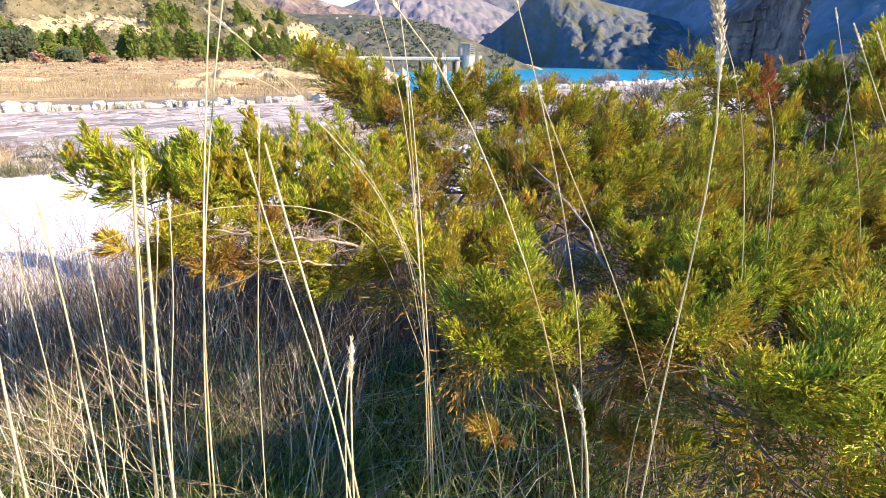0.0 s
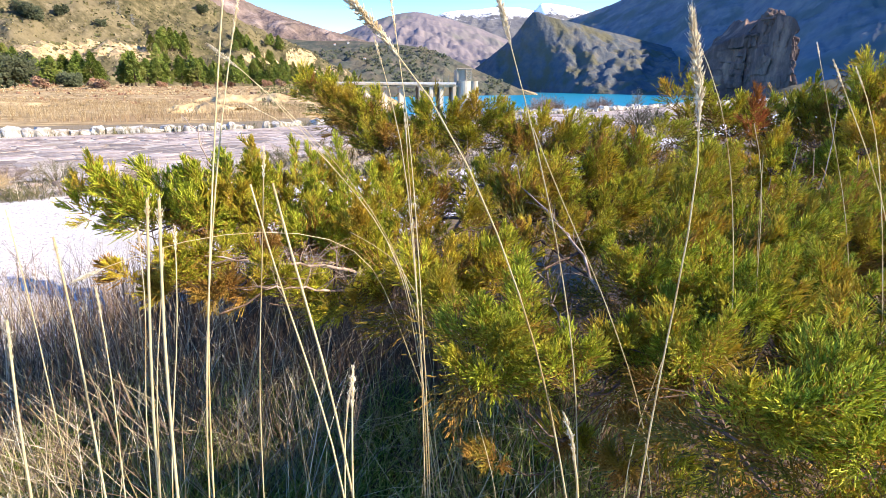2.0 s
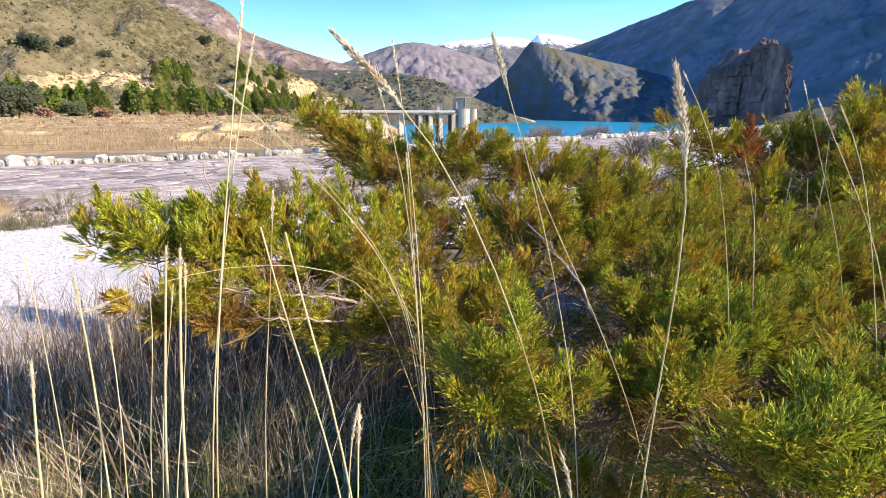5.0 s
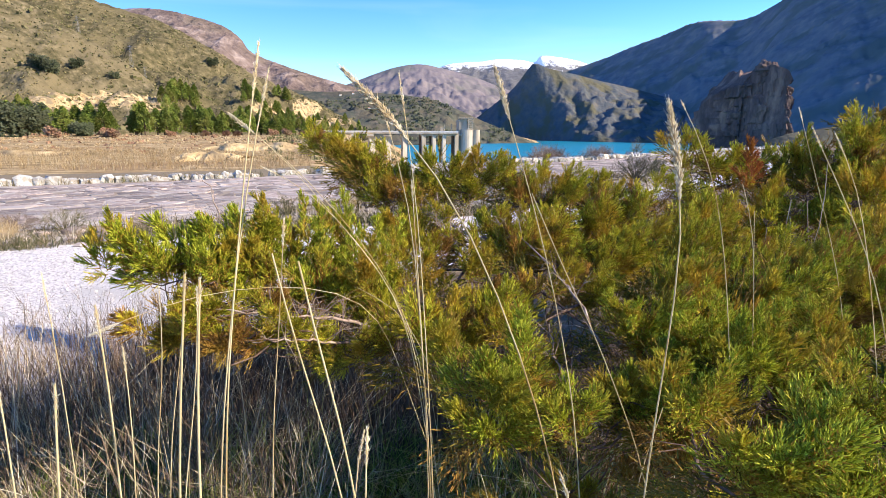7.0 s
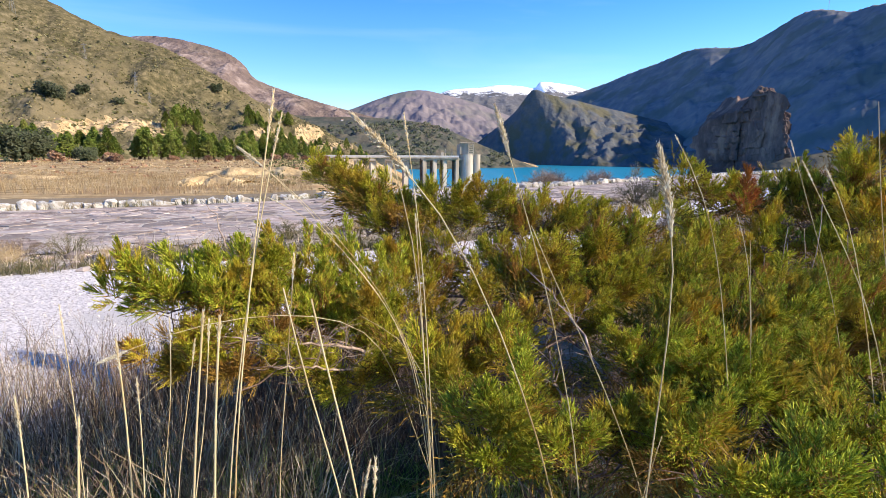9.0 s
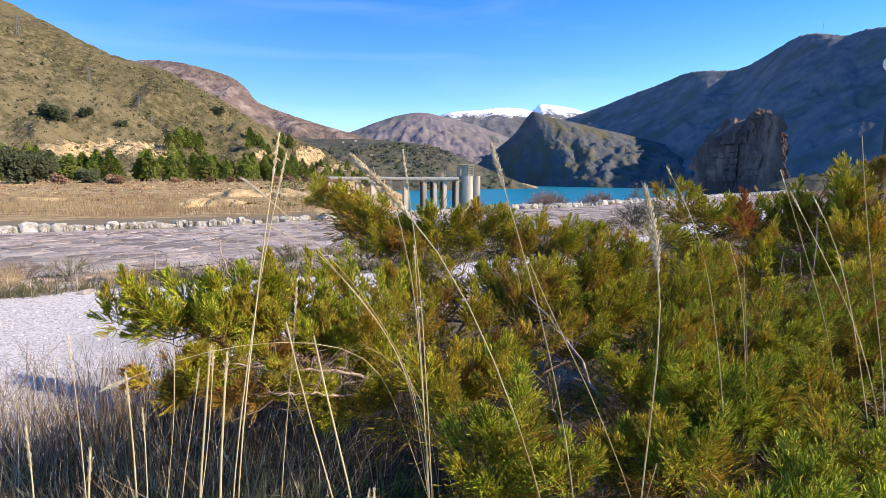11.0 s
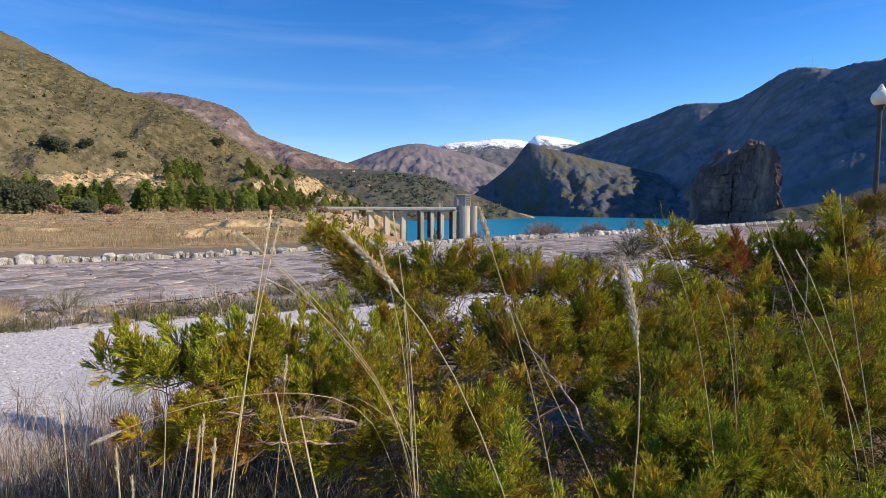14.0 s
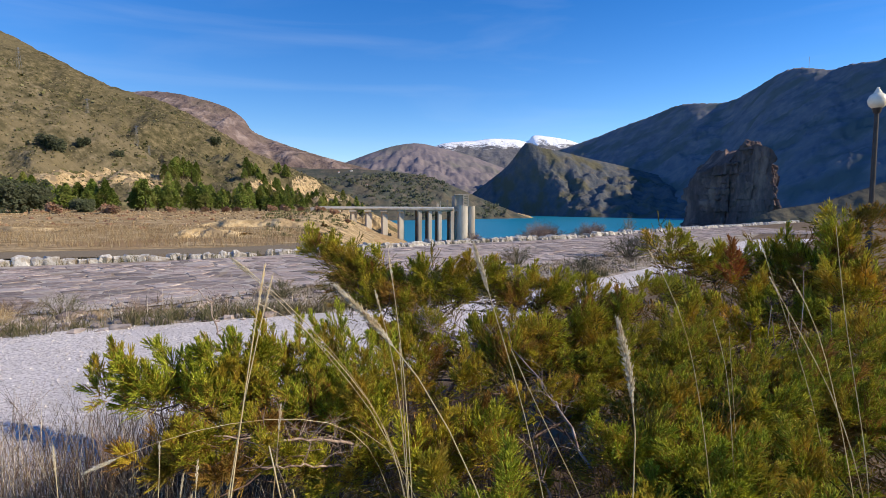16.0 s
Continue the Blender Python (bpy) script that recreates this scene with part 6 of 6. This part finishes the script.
def blades(name, label, spots, material, hmin, hmax, width, lean, seed, stiff=0.5, kind="stuff", category="grass"):
    """Many narrow folded blades, bending over, as one mass."""
    r = random.Random(seed)
    verts, faces = [], []
    for x, y, z in spots:
        h = r.uniform(hmin, hmax)
        a = r.uniform(0, 6.28)
        out = Vector((math.cos(a), math.sin(a), 0)) * h * lean * r.uniform(0.2, 1.2)
        side = Vector((-math.sin(a), math.cos(a), 0)) * width * r.uniform(0.6, 1.3)
        s = len(verts)
        for t in (0, 0.4, 0.75):
            p = Vector((x, y, z)) + out * t ** (1 + stiff) + Vector((0, 0, h * (t - 0.25 * lean * t * t)))
            w = 1 - 0.75 * t
            verts.extend([p - side * w, p + Vector((0, 0, -0.3)) * width + out.normalized() * width * 0.5, p + side * w])
        verts.append(Vector((x, y, z)) + out + Vector((0, 0, h * (1 - 0.25 * lean))))
        for k in (0, 3):
            faces.extend([(s + k, s + k + 1, s + k + 4, s + k + 3), (s + k + 1, s + k + 2, s + k + 5, s + k + 4)])
        faces.extend([(s + 6, s + 7, s + 9), (s + 7, s + 8, s + 9)])
    return tagged(mesh_object(name, verts, faces, material), label, category, kind=kind)


def area(n, x0, x1, y0, y1, seed, clump=0.0, keep=None):
    r = random.Random(seed)
    out = []
    while len(out) < n:
        x, y = r.uniform(x0, x1), r.uniform(y0, y1)
        if clump and fbm(x, y, 3.0, 3, seed) < clump - 0.3 + 0.3 * r.random():
            continue
        if keep and not keep(x, y):
            continue
        out.append((x, y, ground_z(x, y) - 0.01))
    return out


def off_path(x, y):
    """True on the bank beside the track, thinning over its edge."""
    return x > float(np.interp(y, [-2.2, 1.4, 2.6, 4.4, 8], [-4.7, -2.4, -1.8, -0.5, 2.1]))


def thin(x, y):
    """Open on the sunny side of the bank; sparse and patchy in the hollow under the junipers."""
    return off_path(x, y) and (fbm(x, y, 5.0, 3, 7) > 0.05 if x > -0.45 else fbm(x, y, 4.0, 3, 2) > -0.25)


blades("green_grass", "tufts of green grass in the dry bank", area(6500, -1.3, 0.5, 0.5, 1.8, 1, 0.0, off_path), M_GRASS, 0.12, 0.4, 0.0028, 0.8, 1)
blades("sunlit_grass", "bright yellow-green grass tufts in the sun", area(5600, -1.6, -0.25, 0.4, 1.35, 31, 0.08, off_path), M_GRASS, 0.15, 0.44, 0.003, 0.75, 31)
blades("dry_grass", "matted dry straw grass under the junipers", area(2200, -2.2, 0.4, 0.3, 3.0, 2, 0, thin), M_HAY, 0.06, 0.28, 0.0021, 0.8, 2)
blades("standing_straw", "thin standing straw stems", area(640, -1.7, 0.7, 0.45, 1.8, 3, 0, thin), M_STRAW, 0.3, 0.75, 0.0017, 0.35, 3, 0.2)
blades("dead_weeds", "grey-brown dead weed stems at the track's edge", area(4200, -2.4, 0.4, 1.6, 3.6, 4, 0, off_path), M_WEED, 0.15, 0.5, 0.0021, 0.4, 4, 0.1)
blades("tall_weeds", "tall brown and pale dead weed stems by the gravel", area(420, -1.9, -0.4, 1.1, 1.9, 41, 0.0, thin), M_TALL_WEED, 0.25, 0.62, 0.0015, 0.45, 41, 0.2)
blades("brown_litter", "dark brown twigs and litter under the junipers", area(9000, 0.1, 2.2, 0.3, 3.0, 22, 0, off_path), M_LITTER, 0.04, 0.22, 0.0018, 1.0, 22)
blades("pale_weeds", "pale thin weed stems over the edge of the gravel", area(1000, -2.6, -1.1, 1.5, 3.4, 23), M_HAY, 0.15, 0.45, 0.0014, 0.4, 23, 0.2)
EDGE = lambda x: float(np.interp(x, [p[0] for p in PATH_FAR], [p[1] for p in PATH_FAR]))
blades("edge_herbs", "low brown-olive herbs along the edge of the track", area(5200, -7.0, 3.5, 3.2, 11.5, 55, 0.12, lambda x, y: EDGE(x) - 0.05 < y < EDGE(x) + 0.5), M_VERGE_HERB, 0.07, 0.27, 0.006, 0.8, 55)
blades("edge_stems", "pale dead stems standing along the verge", area(500, -7.0, 5.0, 3.2, 13, 56, 0.1, lambda x, y: EDGE(x) < y < EDGE(x) + 1.2), M_BLEACHED, 0.2, 0.5, 0.0022, 0.35, 56, 0.2)
blades("kerb_herbs", "olive and straw herbs growing between the kerb stones", area(2600, -11, 9, 10.5, 29, 58, 0.12, lambda x, y: abs(y - float(np.interp(x, KERB_X, KERB_Y)) + 0.15) < 0.3), M_VERGE_HERB, 0.1, 0.3, 0.007, 0.6, 58)
blades("far_weeds", "brown dead weeds beyond the low branches", area(900, -1.9, -0.2, 1.8, 3.6, 57, 0.0, off_path), M_TALL_WEED, 0.2, 0.5, 0.002, 0.45, 57, 0.2)
blades("verge_grass", "olive and straw verge between track and paving",
       area(1800, -6.5, 7, 4.5, 17, 5, 0.35, lambda x, y: float(np.interp(x, [p[0] for p in PATH_FAR], [p[1] for p in PATH_FAR])) + 0.1 < y < slab_near_y(x) + 0.25), M_HAY, 0.06, 0.34, 0.004, 0.8, 5)
blades("verge_herbs", "low green herbs on the verge",
       area(3500, -6.5, 7, 4.5, 17, 15, 0.3, lambda x, y: float(np.interp(x, [p[0] for p in PATH_FAR], [p[1] for p in PATH_FAR])) + 0.1 < y < slab_near_y(x) + 0.1), M_VERGE_HERB, 0.05, 0.2, 0.006, 0.7, 6)
blades("reeds", "dense dry reeds and straw on the flat", area(12000, -62, -6, 33, 62, 6, 0.3, lambda x, y: x < float(np.interp(y, SHORE_Y, SHORE_X)) - 0.5), M_REED, 0.2, 0.7, 0.016, 0.5, 7)
blades("far_field_grass", "dry tawny grass on the far field", area(9000, -120, -22, 88, 200, 7, 0, lambda x, y: x < float(np.interp(y, SHORE_Y, SHORE_X)) - 1), M_REED, 0.06, 0.2, 0.022, 1.2, 8)


blades("fallen_straw", "pale fallen straw lying across the bank", area(1000, -1.9, 0.6, 0.4, 2.2, 9, 0, thin), M_STRAW, 0.2, 0.6, 0.0016, 1.7, 9)
blades("bleached_straw", "bleached white straw stems across the bank", area(420, -1.9, 0.3, 0.4, 1.5, 19, 0, thin), M_BLEACHED, 0.25, 0.65, 0.0018, 1.3, 19, 0.2)
blades("gravel_weeds", "thin pale weed stems on the gravel edge", area(520, -2.6, -1.0, 1.2, 2.8, 24), M_BLEACHED, 0.2, 0.55, 0.0017, 0.35, 24, 0.2)


def thicket(name, label, spots, material, hmin, hmax, thick, seed, lean=0.3):
    """Dead forking weed stems, each with a few side twigs, as one mass."""
    r = random.Random(seed)
    v, f = [], []
    for x, y, z in spots:
        h = r.uniform(hmin, hmax)
        foot = Vector((x, y, z))
        tip = foot + Vector((r.gauss(-0.1, 1) * lean * h, r.gauss(0, 1) * lean * h, h))
        mid = foot.lerp(tip, 0.5) + Vector((r.gauss(0, 0.05) * h, r.gauss(0, 0.05) * h, 0.04 * h))
        w = thick * r.uniform(0.7, 1.3)
        tube_data([foot, mid, tip], [w, 0.75 * w, 0.3 * w], 3, v, f)
        for _ in range(r.randrange(2, 6)):
            t = r.uniform(0.3, 0.9)
            p = foot.lerp(mid, t * 2) if t < 0.5 else mid.lerp(tip, t * 2 - 1)
            d = (tip - foot).normalized() + Vector((r.gauss(0, 0.5), r.gauss(0, 0.5), r.gauss(0, 0.2)))
            tube_data([p, p + d.normalized() * h * r.uniform(0.12, 0.34)], [0.6 * w, 0.2 * w], 3, v, f)
    return tagged(mesh_object(name, v, f, material), label, "weeds", kind="stuff")


thicket("weed_thicket", "brown forking dead weeds beside the gravel", area(330, -1.75, -0.25, 1.15, 1.6, 71, 0.05, off_path), M_TALL_WEED, 0.25, 0.6, 0.0015, 71)
thicket("pale_thicket", "pale dry forking stems at the track's edge", area(150, -1.9, -0.3, 0.8, 1.6, 72, 0.0, off_path), M_BLEACHED, 0.25, 0.66, 0.0013, 72, 0.4)
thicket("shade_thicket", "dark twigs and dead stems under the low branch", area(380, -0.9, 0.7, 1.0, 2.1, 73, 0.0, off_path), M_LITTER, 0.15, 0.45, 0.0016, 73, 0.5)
thicket("path_weeds", "thin dark dead stems over the gravel's edge", area(240, -2.5, -1.2, 1.5, 3.0, 74), M_TALL_WEED, 0.2, 0.5, 0.0016, 74)


def pebbles():
    """Loose stones over the track: small uneven octahedra."""
    rs = np.random.default_rng(12)
    n = 28000
    y = 0.4 + 9.0 * rs.random(n) ** 1.25
    x = np.interp(y, [p[1] for p in PATH_NEAR], [p[0] for p in PATH_NEAR]) + 0.15 - 6 * rs.random(n)
    ok = y < np.interp(x, [p[0] for p in PATH_FAR], [p[1] for p in PATH_FAR]) + 0.1
    x, y = x[ok], y[ok]
    n = len(x)
    s = (0.004 + 0.010 * rs.random(n) ** 2.5) * (0.5 + 0.09 * y)
    unit = np.array([(1, 0, 0), (0, 1, 0), (-1, 0, 0), (0, -1, 0), (0, 0, 1), (0, 0, -1)], float)
    v = unit[None] * rs.uniform(0.7, 1.3, (n, 6, 1)) + rs.normal(0, 0.15, (n, 6, 3))
    turn = rs.uniform(0, 6.28, n)
    c, d = np.cos(turn)[:, None], np.sin(turn)[:, None]
    v = np.stack([c * v[:, :, 0] - d * v[:, :, 1], d * v[:, :, 0] + c * v[:, :, 1], 0.7 * v[:, :, 2]], 2) * s[:, None, None]
    v += np.stack([x, y, np.full(n, GROUND + 0.038)], 1)[:, None]
    tri = np.array([(0, 1, 4), (1, 2, 4), (2, 3, 4), (3, 0, 4), (1, 0, 5), (2, 1, 5), (3, 2, 5), (0, 3, 5)])
    faces = (tri[None] + 6 * np.arange(n)[:, None, None]).reshape(-1, 3)
    tagged(mesh_object("loose_gravel", v.reshape(-1, 3), faces.tolist(), M_PEBBLE), "loose pale gravel stones on the track", "gravel", kind="stuff")


pebbles()


def verge_stones():
    """Pale stones strewn over the verge and through the edge of the paving."""
    r = random.Random(44)
    stone = boulder_mesh("stone", 77, M_KERB, 0.8)
    base, polys = [v.co.copy() for v in stone.vertices], [tuple(p.vertices) for p in stone.polygons]
    verts, faces = [], []
    while len(verts) < len(base) * 900:
        x = r.uniform(-8, 8)
        lo, hi = float(np.interp(x, [p[0] for p in PATH_FAR], [p[1] for p in PATH_FAR])), slab_near_y(x)
        y = r.uniform(lo - 0.1, hi + 0.4)
        s = 0.03 + 0.13 * r.random() ** 3
        m = Matrix.Rotation(r.uniform(0, 6.28), 3, "Z") @ Matrix.Diagonal((s * r.uniform(0.8, 1.6), s, s * r.uniform(0.4, 0.8)))
        k, at = len(verts), Vector((x, y, GROUND + 0.04))
        verts.extend([at + m @ b for b in base])
        faces.extend([tuple(k + i for i in q) for q in polys])
    bpy.data.meshes.remove(stone)
    tagged(mesh_object("verge_stones", verts, faces, M_FLAG_FAR), "pale stones strewn over the verge", "stones", kind="stuff")


verge_stones()
build_kerb()
build_flags()
